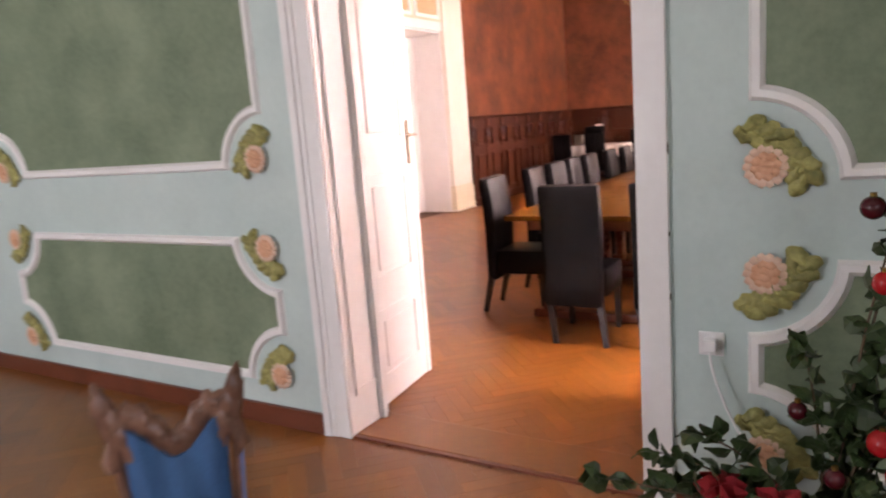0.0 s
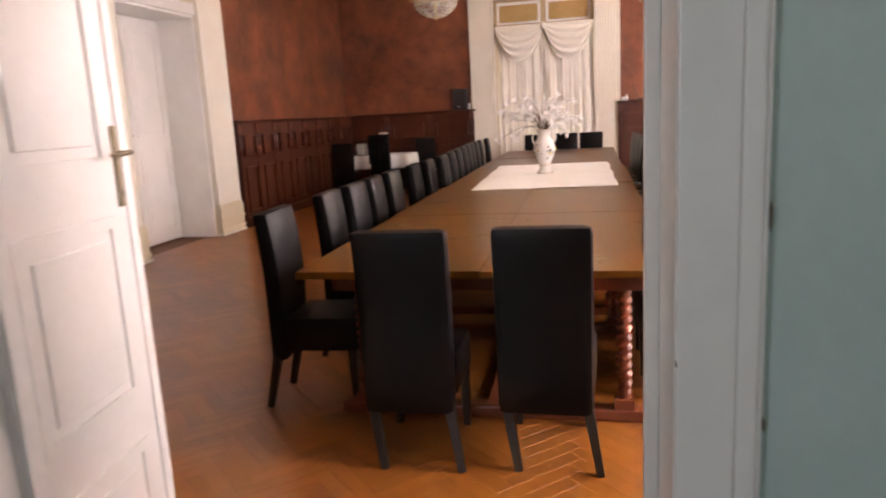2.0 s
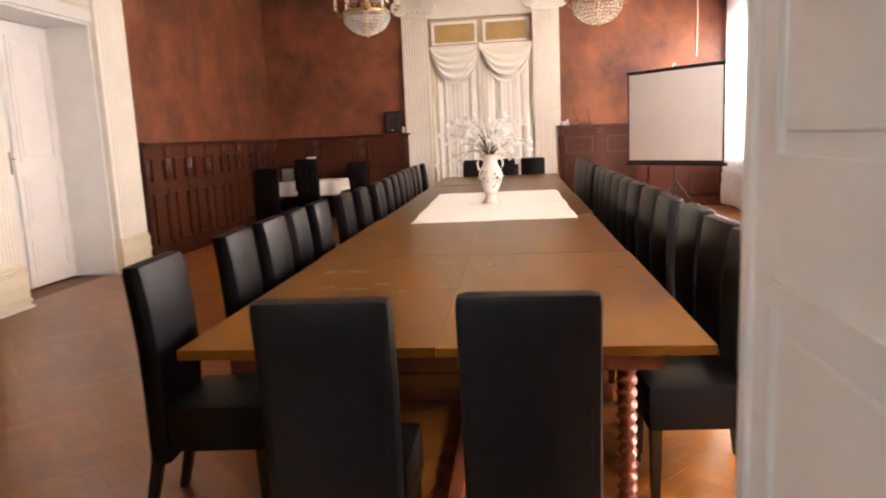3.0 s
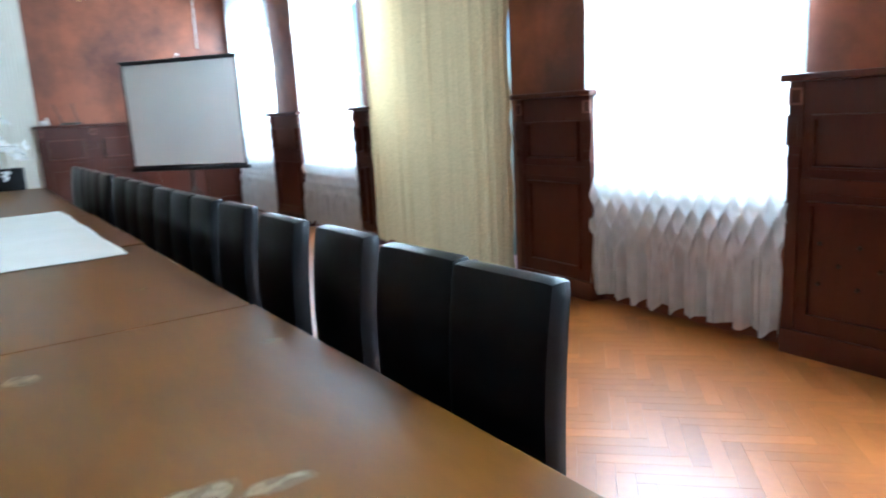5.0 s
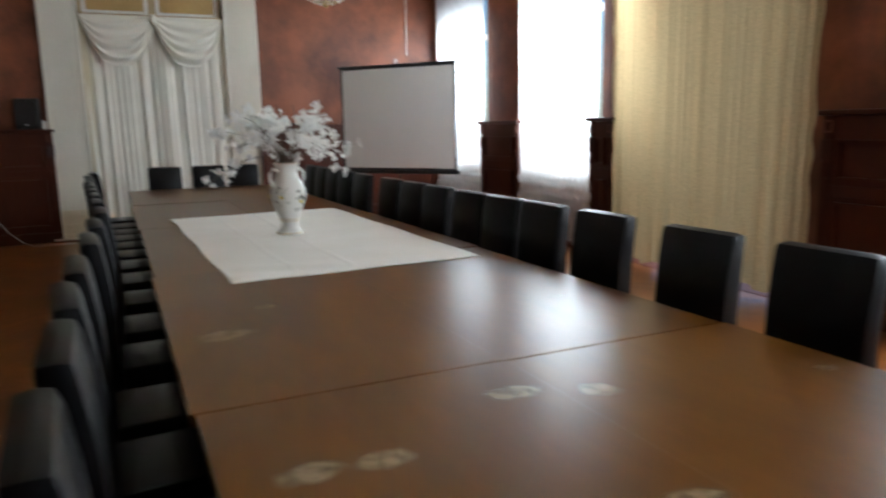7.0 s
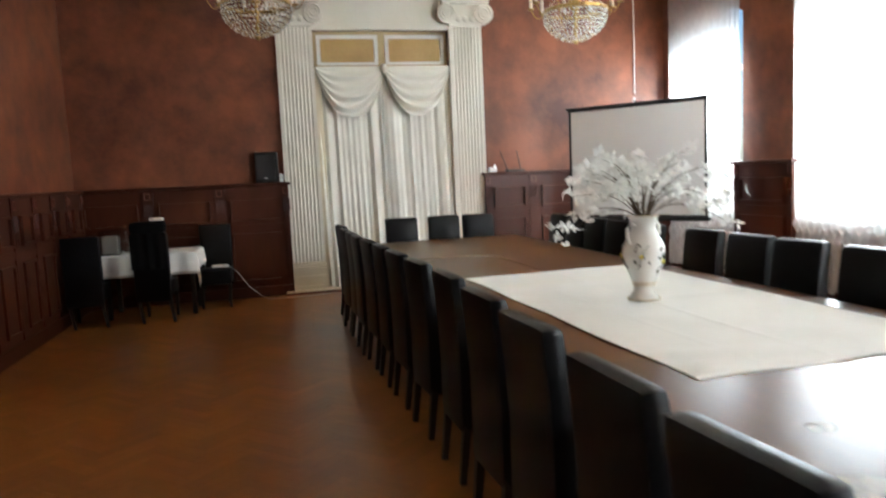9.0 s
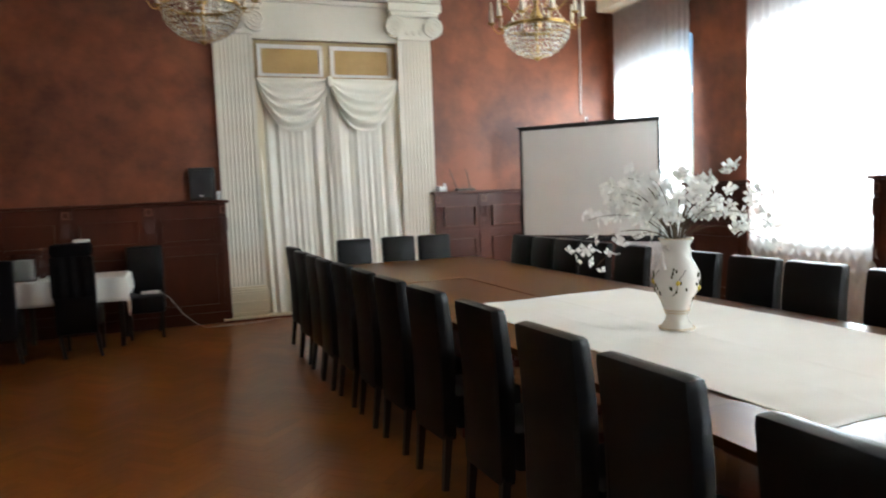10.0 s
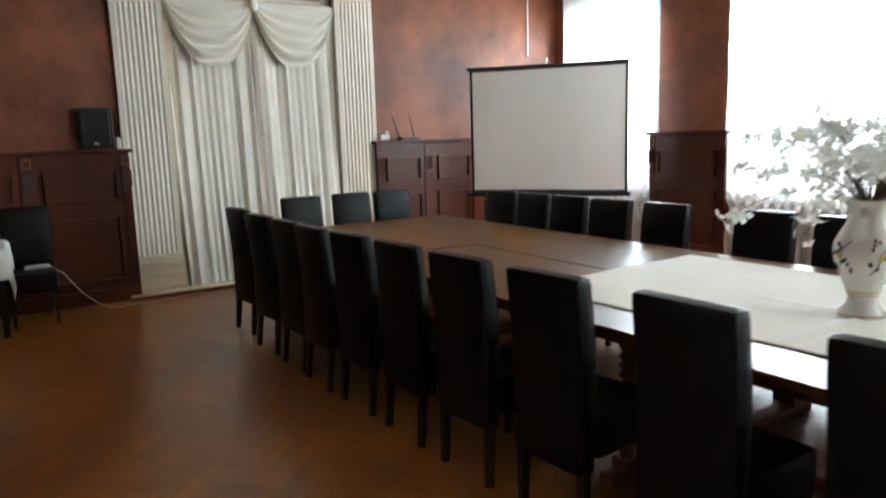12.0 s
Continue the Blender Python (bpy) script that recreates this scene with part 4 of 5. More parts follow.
    part("seat_rail", box(-0.21, 0.21, -0.42, 0.02, 0.36, 0.41, 0.012), CARVED, ob)
    part("seat_cushion", box(-0.20, 0.20, -0.41, 0.0, 0.412, 0.48, 0.028), BLUE, ob, "blue seat cushion", True)
    part("piping", tube(bmesh.new(), [(0.165, -0.012, 0.5), (0.178, -0.012, 0.72), (0.196, -0.012, 0.90)], 0.007), BLUE_PALE, ob, "pale blue piping", True)
    return ob


carved_chair(pose(0.243, -0.662, 0, 0, 0, 45) @ Matrix.Diagonal((0.57, 0.8, 1, 1)))


# ---- flower arrangement by the green wall ----
def leaf_blade(bm, at, way, size, rnd):
    d = Vector(way).normalized()
    side = d.cross(Vector((rnd.uniform(-1, 1), rnd.uniform(-1, 1), rnd.uniform(-1, 1)))).normalized()
    up = d.cross(side)
    p = Vector(at)
    rows = []
    for t, wd in ((0, 0.05), (0.3, 0.42), (0.6, 0.40), (1.0, 0.03)):
        c = p + d * size * t + up * size * 0.18 * math.sin(math.pi * t)
        rows.append([bm.verts.new(c - side * size * wd - up * size * 0.06), bm.verts.new(c), bm.verts.new(c + side * size * wd - up * size * 0.06)])
    for a, b in zip(rows, rows[1:]):
        bm.faces.new((a[0], a[1], b[1], b[0]))
        bm.faces.new((a[1], a[2], b[2], b[1]))
    return bm


def arrangement(m):
    rnd = random.Random(5)
    ob = thing("flower_arrangement", "artificial dark green foliage with red baubles and flowers in a pot", "plant", m)
    part("pot", lathe(bmesh.new(), [(0.10, 0), (0.12, 0.02), (0.15, 0.16), (0.165, 0.20), (0.165, 0.22), (0.14, 0.22), (0.13, 0.19)], 24), POT, ob, smooth=True)
    ends = [(-0.60, -0.12, 0.33), (-0.44, -0.14, 0.46), (-0.32, -0.10, 0.52), (-0.06, -0.06, 0.78), (0.06, -0.08, 0.66), (0.16, -0.04, 1.20), (0.22, 0.06, 1.32), (0.30, -0.02, 1.02),
            (0.40, 0.05, 0.84), (0.46, -0.06, 0.66), (0.30, -0.25, 0.56), (0.12, -0.26, 0.50), (-0.12, -0.24, 0.40), (0.20, -0.12, 0.78), (-0.48, 0.02, 0.26)]
    for e in ends:
        mid = Vector((e[0] * 0.35, e[1] * 0.35, 0.22 + (e[2] - 0.2) * 0.65))
        pts = [Vector((0, 0, 0.16)).lerp(mid, t).lerp(mid.lerp(Vector(e), t), t) for t in (i / 9 for i in range(10))]
        br = part("branch", tube(bmesh.new(), pts, 0.006, 6, 0.4), TWIG, ob)
        bm = bmesh.new()
        for i in range(2, 10):
            for k in range(4):
                d = pts[i] - pts[i - 1]
                leaf_blade(bm, pts[i] + Vector((rnd.uniform(-0.012, 0.012), rnd.uniform(-0.012, 0.012), 0)), d.normalized() * 0.5 + Vector((rnd.uniform(-1, 1), rnd.uniform(-1, 1), rnd.uniform(-0.6, 1))), rnd.uniform(0.05, 0.085), rnd)
        part("foliage", bm, LEAF, br, "glossy dark green leaves")
    for x, y, z, r, mt in ((-0.075, -0.06, 0.61, 0.026, WINEBALL), (0.085, -0.06, 1.165, 0.030, WINEBALL), (0.12, -0.14, 0.585, 0.036, REDBALL), (0.16, -0.18, 0.52, 0.034, REDBALL), (0.115, -0.10, 0.985, 0.03, REDBALL), (0.02, -0.2, 0.50, 0.026, WINEBALL)):
        b = part("bauble", blob(bmesh.new(), (x, y, z), (r, r, r), 3), mt, ob, smooth=True)
        part("bauble_cap", lathe(bmesh.new(), [(0.008, 0), (0.008, 0.010)], 10, (x, y, z + r - 0.002)), BRASS, b)
    for x, y, z in ((-0.26, -0.13, 0.37), (-0.19, -0.16, 0.33), (-0.10, -0.22, 0.40)):
        bm = bmesh.new()
        for k in range(14):
            a = k * 2.4
            leaf_blade(bm, (x, y, z), (math.cos(a), math.sin(a), 0.5 - 0.3 * (k % 3)), 0.075, rnd)
        part("flower", bm, REDPETAL, ob, "dark red cloth flower")
    return ob


arrangement(pose(1.245, 0.64, 0))

# ---- long conference table out of five tables, end to end ----
YAW = 0.7
ROW = pose(0, 3.0, 0, 0, 0, YAW)       # local y runs down the table
CUTS = (0.0, 1.755, 3.58, 5.47, 7.30, 9.15)
TZ, HALF = 0.77, 0.875


def twist_leg_mesh():
    bm, n, segs, rings = bmesh.new(), 104, 12, []
    for i in range(n + 1):
        t = i / n
        z = 0.10 + 0.56 * t
        ring = []
        for k in range(segs):
            a = 2 * math.pi * k / segs
            end = min(1, 8 * t, 8 * (1 - t))
            r = 0.031 + 0.008 * end * math.cos(2 * (a - 40 * t)) + 0.003 * (1 - end)
            ring.append(bm.verts.new((r * math.cos(a), r * math.sin(a), z)))
        rings.append(ring)
    for a, b in zip(rings, rings[1:]):
        for k in range(segs):
            bm.faces.new((a[k], a[(k + 1) % segs], b[(k + 1) % segs], b[k]))
    bx(bm, -0.045, 0.045, -0.045, 0.045, 0.655, 0.70)
    bx(bm, -0.045, 0.045, -0.045, 0.045, 0.06, 0.11)
    return mesh_of("leg", bm, LEGWOOD, True)


TWIST = twist_leg_mesh()
STAINS = ((0.30, 0.49, 0.085, 0.05), (0.245, 0.40, 0.045, 0.03), (0.45, 0.44, 0.075, 0.03), (0.10, 1.44, 0.05, 0.055), (-0.11, 1.52, 0.075, 0.05), (-0.70, 1.33, 0.07, 0.05),
          (-0.36, 1.00, 0.045, 0.035), (-0.24, 0.83, 0.045, 0.04), (0.52, 0.25, 0.05, 0.04), (-0.45, 0.90, 0.05, 0.03), (-0.08, 0.91, 0.06, 0.04), (-0.54, 1.32, 0.06, 0.05), (-0.62, 0.95, 0.05, 0.04), (0.76, 1.28, 0.035, 0.025), (0.47, 0.17, 0.06, 0.035), (0.33, 0.12, 0.05, 0.03),
          (-0.70, 2.42, 0.10, 0.07), (-0.50, 2.75, 0.05, 0.035), (0.60, 2.35, 0.035, 0.02), (-0.60, 5.75, 0.06, 0.05))
for i, (a, b) in enumerate(zip(CUTS, CUTS[1:])):
    mid = (a + b) / 2
    ob = thing("conference_table", "varnished brown wooden table with twisted legs, set end to end", "table", ROW @ pose(0.006 * (-1) ** i, mid, 0), "joined tables")
    h = (b - a) / 2 - 0.003
    for s in (-1, 1):
        x0, x1 = sorted((s * (0.0005 if i == 0 else 0.0004), s * HALF))
        dip = 0.0030 * ((2 * i + (s > 0) + i // 2) % 2)      # leaves don't meet quite level
        lf = part("table_leaf", box(x0, x1, -h, h, TZ - 0.035, TZ - dip, 0.0018), TABLEWOOD, ob)
        for x, y, rx, ry in STAINS:
            if a < y < b and x * s > 0:
                rnd = random.Random(int(1000 * x + 77 * y))
                bm = bmesh.new()
                p1, p2 = rnd.uniform(0, 6), rnd.uniform(0, 6)
                ws = [1 + 0.12 * math.sin(2 * math.pi * k / 36 * 2 + p1) + 0.06 * math.sin(2 * math.pi * k / 36 * 5 + p2) for k in range(36)]
                rings = [[((x + f * rx * w * math.cos(2 * math.pi * k / 36)), y - mid + f * ry * w * math.sin(2 * math.pi * k / 36), TZ - dip + 0.0008) for k, w in enumerate(ws)] for f in (0.86, 1.06)]
                bm.faces.new([bm.verts.new(p) for p in rings[0]])
                part("ring_stain", bm, STAIN, lf, "bleached heat stain")
                rim = bmesh.new()
                vin, vout = [[rim.verts.new(p) for p in ring] for ring in rings]
                for k in range(36):
                    rim.faces.new((vin[k], vin[(k + 1) % 36], vout[(k + 1) % 36], vout[k]))
                part("stain_rim", rim, STAIN_RIM, lf, "faint worn rim of a heat stain")
    for s in (-1, 1):
        x0, x1 = sorted((s * (HALF - 0.14), s * (HALF - 0.165)))
        part("side_apron", box(x0, x1, -h + 0.1, h - 0.1, TZ - 0.115, TZ - 0.036), LEGWOOD, ob)
        y0, y1 = sorted((s * (h - 0.10), s * (h - 0.125)))
        part("end_apron", box(-HALF + 0.14, HALF - 0.14, y0, y1, TZ - 0.115, TZ - 0.036), LEGWOOD, ob)
        part("sledge_foot", box(-HALF + 0.12, HALF - 0.12, s * (h - 0.21) - 0.045, s * (h - 0.21) + 0.045, 0.0, 0.06, 0.012), LEGWOOD, ob)
        for x in (-1, 1):
            leg = new("leg", TWIST)
            leg.parent, leg.location = ob, (x * (HALF - 0.245), s * (h - 0.21), 0)
    part("stretcher", box(-0.03, 0.03, -h + 0.26, h - 0.26, 0.012, 0.055, 0.008), LEGWOOD, ob)


# ---- chairs ----
def dining_chair():
    """Upholstered high-back chair, faces +y, origin on the floor under the seat."""
    ob = thing("dining_chair", "dark faux-leather high-back dining chair pushed up to the long table", "chair", Matrix(), "chairs round the table")
    bm = box(-0.198, 0.198, -0.248, -0.165, 0.235, 1.02, 0.034)
    bmesh.ops.subdivide_edges(bm, edges=[e for e in bm.edges if abs(e.verts[0].co.z - e.verts[1].co.z) > 0.3], cuts=6, use_grid_fill=True)
    for v in bm.verts:
        t = max(0, (v.co.z - 0.45) / 0.56)
        v.co.y -= 0.030 * t * t - 0.012 * math.sin(math.pi * t) * (1 if v.co.y > -0.2 else 0.2)
        v.co.x *= 0.98 + 0.02 * t
    part("backrest", bm, LEATHER, ob, smooth=True)
    bm = box(-0.196, 0.196, -0.164, 0.225, 0.29, 0.475, 0.03)
    part("seat", bm, LEATHER, ob, smooth=True)
    part("seam", tube(bmesh.new(), [(-0.160, -0.2425, 0.275), (-0.162, -0.2425, 0.45), (-0.162, -0.2515, 0.80), (-0.160, -0.2695, 0.975)], 0.0035, 5), LEATHER, ob, smooth=True)
    part("seam", tube(bmesh.new(), [(0.160, -0.2425, 0.275), (0.162, -0.2425, 0.45), (0.162, -0.2515, 0.80), (0.160, -0.2695, 0.975)], 0.0035, 5), LEATHER, ob, smooth=True)
    for x in (-0.165, 0.165):
        for y, lean in ((-0.210, -0.075), (0.19, 0.0)):
            bm = tube(bmesh.new(), [(x, y, 0.30), (x, y + lean, 0.0)], 0.03, 4, 0.72)
            bmesh.ops.rotate(bm, verts=bm.verts, cent=(x, y, 0), matrix=Matrix.Rotation(radians(45), 3, "Z"))
            part("leg", bm, CHAIRLEG, ob)
    return ob


LEFT = (3.44, 4.22, 4.72, 5.22, 5.72, 6.37, 6.94, 7.59, 8.23, 8.79, 9.31, 9.83, 10.32, 10.76, 11.28, 11.93)
RIGHT = (3.635, 4.05, 4.61, 5.17, 5.84, 6.37, 6.82, 7.25, 7.80, 8.27, 8.80, 9.58, 10.12, 10.60, 11.06, 11.52)
rnd = random.Random(3)


def out_left(y):
    """How far the western row stands off the table: it drifts outward towards the far end."""
    return float(np.interp(y, (3.4, 6.0, 7.6, 8.8, 10.3, 11.3, 11.9), (0.908, 0.908, 0.862, 0.915, 0.99, 1.015, 0.985)))


places = [ROW @ pose(-out_left(y) + rnd.uniform(-0.01, 0.01), y - 3, 0, 0, 0, -87 + rnd.uniform(-2.0, 2.0)) for y in LEFT]
places += [ROW @ pose(0.965 + rnd.uniform(-0.015, 0.015), y - 3, 0, 0, 0, 92.5 + rnd.uniform(-1.5, 1.5)) for y in RIGHT]
places += [pose(-0.26, 2.895, 0, 0, 0, 1.0), pose(0.31, 2.935, 0, 0, 0, -1.0)]
places += [pose(-0.54, 12.32, 0, 0, 0, 181), pose(-0.02, 12.34, 0, 0, 0, 179), pose(0.41, 12.30, 0, 0, 0, 180)]
first = dining_chair()
first.matrix_basis = places[0]
for m in places[1:]:
    copy_thing(first, m)
for m, text in ((pose(-4.13, 12.72, 0, 0, 0, 3), "dark high-back chair at the small covered table"), (pose(-3.40, 12.74, 0, 0, 0, -3), "dark high-back chair at the small table with a coat over it"),
                (pose(-2.80, 13.37, 0, 0, 0, 180), "dark high-back chair standing against the panelling")):
    tagged(copy_thing(first, m), text, "chair", "chairs in the corner")


# ---- runner, vase and blossom ----
def runner():
    bm, nu, nv, g = bmesh.new(), 100, 100, []
    nl, nr, fl, fr = Vector((-0.60, 6.235)), Vector((0.69, 6.30)), Vector((-0.70, 8.92)), Vector((0.64, 9.0))
    for i in range(nu + 1):
        u = i / nu
        col = []
        for j in range(nv + 1):
            v = j / nv
            p = nl.lerp(nr, u).lerp(fl.lerp(fr, u), v)
            rim = min(1, 14 * u, 14 * (1 - u), 30 * v, 30 * (1 - v))
            z = TZ + 0.002 + rim * 0.0025 * (noise.noise(Vector((3 * u, 5 * v, 0.3))) + 0.5) + 0.0020 * rim * max(0, 1 - abs(u - 0.25) / 0.015) + 0.0055 * rim * max(0, 1 - abs(u - 0.475) / 0.011) + 0.008 * rim * max(0, 1 - abs(v - 0.5) / 0.01)
            near = max(0, 1 - (u / 0.6) ** 2 - (v / 0.16) ** 2)
            z += 0.020 * near * (0.5 + 0.5 * math.sin(60 * v + 7 * u)) * min(1, 12 * u, 25 * v)
            p = p + Vector((0.006 * math.sin(17 * v), 0.008 * math.sin(13 * u)))
            col.append(bm.verts.new((p.x, p.y, z)))
        g.append(col)
    for i in range(nu):
        for j in range(nv):
            bm.faces.new((g[i][j], g[i + 1][j], g[i + 1][j + 1], g[i][j + 1]))
    ob = thing("table_runner", "creased white linen cloth spread across the long table", "tablecloth")
    rims = [[g[i][0].co.copy() for i in range(nu + 1)], [g[i][nv].co.copy() for i in range(nu + 1)], [q.co.copy() for q in g[0]], [q.co.copy() for q in g[nu]]]
    for line in rims:
        part("hem", tube(bmesh.new(), line, 0.0018, 5), LINEN, ob, "rolled white hem", True)
    c = part("cloth", bm, LINEN, ob, smooth=True)
    sol = c.modifiers.new("thickness", "SOLIDIFY")
    sol.thickness, sol.offset = 0.0015, 0.0
    return ob


runner()

VX, VY, VZ = -0.035, 7.62, TZ + 0.006


def vase():
    ob = thing("vase", "white porcelain vase with painted sprigs, gilt lines and two handles", "vase", pose(VX, VY, VZ, 0, 0, 20))
    prof = [(0.0, 0.0), (0.085, 0.0), (0.088, 0.008), (0.075, 0.022), (0.058, 0.045), (0.052, 0.07), (0.058, 0.095), (0.080, 0.15), (0.105, 0.205), (0.116, 0.255), (0.113, 0.295), (0.094, 0.335), (0.076, 0.365), (0.066, 0.40), (0.070, 0.435), (0.085, 0.462), (0.083, 0.468), (0.072, 0.455), (0.058, 0.42), (0.05, 0.36)]
    part("body", lathe(bmesh.new(), prof, 40, cap=False), PORCELAIN, ob, smooth=True)
    for z, r in ((0.088, 0.0575), (0.102, 0.063), (0.465, 0.0845), (0.012, 0.087)):
        part("gilt_line", lathe(bmesh.new(), [(r, -0.002), (r + 0.003, -0.001), (r + 0.003, 0.001), (r, 0.002)], 40, (0, 0, z), False), GILT, ob, smooth=True)
    for s in (-1, 1):
        pts = [(s * 0.066, 0, 0.415), (s * 0.10, 0, 0.43), (s * 0.125, 0, 0.40), (s * 0.125, 0, 0.355), (s * 0.105, 0, 0.318)]
        part("vase_handle", tube(bmesh.new(), pts, 0.010, 8), PORCELAIN, ob, smooth=True)
    rnd = random.Random(8)
    for a0, z0 in ((215, 0.25), (285, 0.22), (350, 0.26), (60, 0.24), (140, 0.25)):
        spray = bmesh.new()
        zs, rs = [p[1] for p in prof[6:13]], [p[0] for p in prof[6:13]]

        def on(deg, z, off=0.0012):
            r = float(np.interp(z, zs, rs)) + off
            return (r * math.cos(radians(deg)), r * math.sin(radians(deg)), z)
        tube(spray, [on(a0 - 16 + 5 * k + 4 * math.sin(k), z0 - 0.07 + 0.019 * k) for k in range(8)], 0.0018, 5)
        for k in range(11):
            blob(spray, on(a0 + rnd.uniform(-20, 22), z0 + rnd.uniform(-0.06, 0.07)), (0.006, 0.006, 0.011), 1)
        sp = tagged(part("painted_sprig", spray, DARKLINE, ob, smooth=True), "dark painted leaves", kind="stuff")
        a = radians(a0)
        r = np.interp(z0, [p[1] for p in prof[6:13]], [p[0] for p in prof[6:13]]) + 0.001
        part("painted_flower", blob(bmesh.new(), (r * math.cos(a), r * math.sin(a), z0), (0.013, 0.013, 0.015), 1), YELLOW, sp, "yellow painted flower", True)
    return ob


vase()


def blossom(bm, at, size, rnd):
    n = Vector((rnd.uniform(-1, 1), rnd.uniform(-1, 1), rnd.uniform(-0.4, 1))).normalized()
    a = n.cross(Vector((0.3, 0.2, 0.93))).normalized()
    b = n.cross(a)
    c = bm.verts.new(at)
    for k in range(4):
        t = 2 * math.pi * k / 4 + rnd.uniform(-0.2, 0.2)
        d, e = math.cos(t) * a + math.sin(t) * b, -math.sin(t) * a + math.cos(t) * b
        p1 = bm.verts.new(at + size * (0.55 * d + 0.42 * e) + n * size * 0.22)
        p2 = bm.verts.new(at + size * 1.0 * d + n * size * rnd.uniform(0.2, 0.5))
        p3 = bm.verts.new(at + size * (0.55 * d - 0.42 * e) + n * size * 0.22)
        bm.faces.new((c, p1, p2))
        bm.faces.new((c, p2, p3))


def bouquet():
    rnd = random.Random(21)
    ob = thing("blossom_bouquet", "white artificial blossom branches spreading from the vase", "flowers", pose(VX, VY, VZ + 0.44))
    for k in range(40):
        a = 2 * math.pi * k / 40 * 3.0 + rnd.uniform(-0.3, 0.3)
        reach = rnd.uniform(0.10, 0.54)
        high = rnd.uniform(0.19, 0.41) - 0.35 * max(0, reach - 0.30)
        droop = rnd.uniform(0, 0.10) + (0.16 if k % 5 == 0 else 0)
        end = Vector((reach * math.cos(a), reach * math.sin(a), high - droop))
        mid = Vector((end.x * 0.35, end.y * 0.35, high * 0.75 + 0.05))
        pts = [Vector((0.012 * math.cos(a), 0.012 * math.sin(a), -0.12))] + [Vector((0.02 * math.cos(a), 0.02 * math.sin(a), 0)).lerp(mid, t).lerp(mid.lerp(end, t), t) for t in (i / 10 for i in range(11))]
        st = part("stem", tube(bmesh.new(), pts, 0.0034, 5, 0.35), TWIG, ob)
        bm = bmesh.new()
        for i in range(7, 12):
            for _ in range(2 if i > 8 else 1):
                off = Vector((rnd.gauss(0, 0.020), rnd.gauss(0, 0.020), rnd.gauss(0, 0.020)))
                blossom(bm, pts[i] + off, rnd.uniform(0.026, 0.043), rnd)
        part("blossoms", bm, PETAL, st, "white silk petals")
    return ob


bouquet()


# ---- projection screen ----
def projection_screen():
    a, b = Vector((2.07, 13.50, 0)), Vector((3.30, 12.06, 0))
    d = b - a
    wide = d.length
    ob = thing("projection_screen", "white projection screen with a black border on a tripod stand", "screen", pose((a.x + b.x) / 2, (a.y + b.y) / 2, 0, 0, 0, math.degrees(math.atan2(d.y, d.x))))
    h = wide / 2
    part("picture_area", box(-h + 0.03, h - 0.03, 0.0, 0.004, 0.87, 2.31), SCREEN, ob)
    part("black_border", frame_ring(bmesh.new(), -h, h, 0.83, 2.335, 0.032, 0.006, 0.003), BLACK, ob)
    part("case", box(-h - 0.03, h + 0.03, -0.02, 0.045, 0.785, 0.835, 0.012), BLACK, ob)
    part("top_bar", box(-h - 0.035, h + 0.01, -0.012, 0.012, 2.33, 2.36, 0.006), BLACK, ob)
    part("post", tube(bmesh.new(), [(0, 0.05, 0.25), (0, 0.05, 2.39)], 0.014), IRON, ob)
    part("hook", tube(bmesh.new(), [(0, 0.05, 2.39), (0, 0.02, 2.42), (0, -0.01, 2.40), (0, -0.012, 2.36)], 0.008), PLASTIC, ob)
    for k in range(3):
        t = 2 * math.pi * k / 3 + 0.5
        part("tripod_leg", tube(bmesh.new(), [(0, 0.05, 0.55), (0.42 * math.cos(t), 0.05 + 0.42 * math.sin(t), 0.02)], 0.011), IRON, ob)
    return ob


projection_screen()


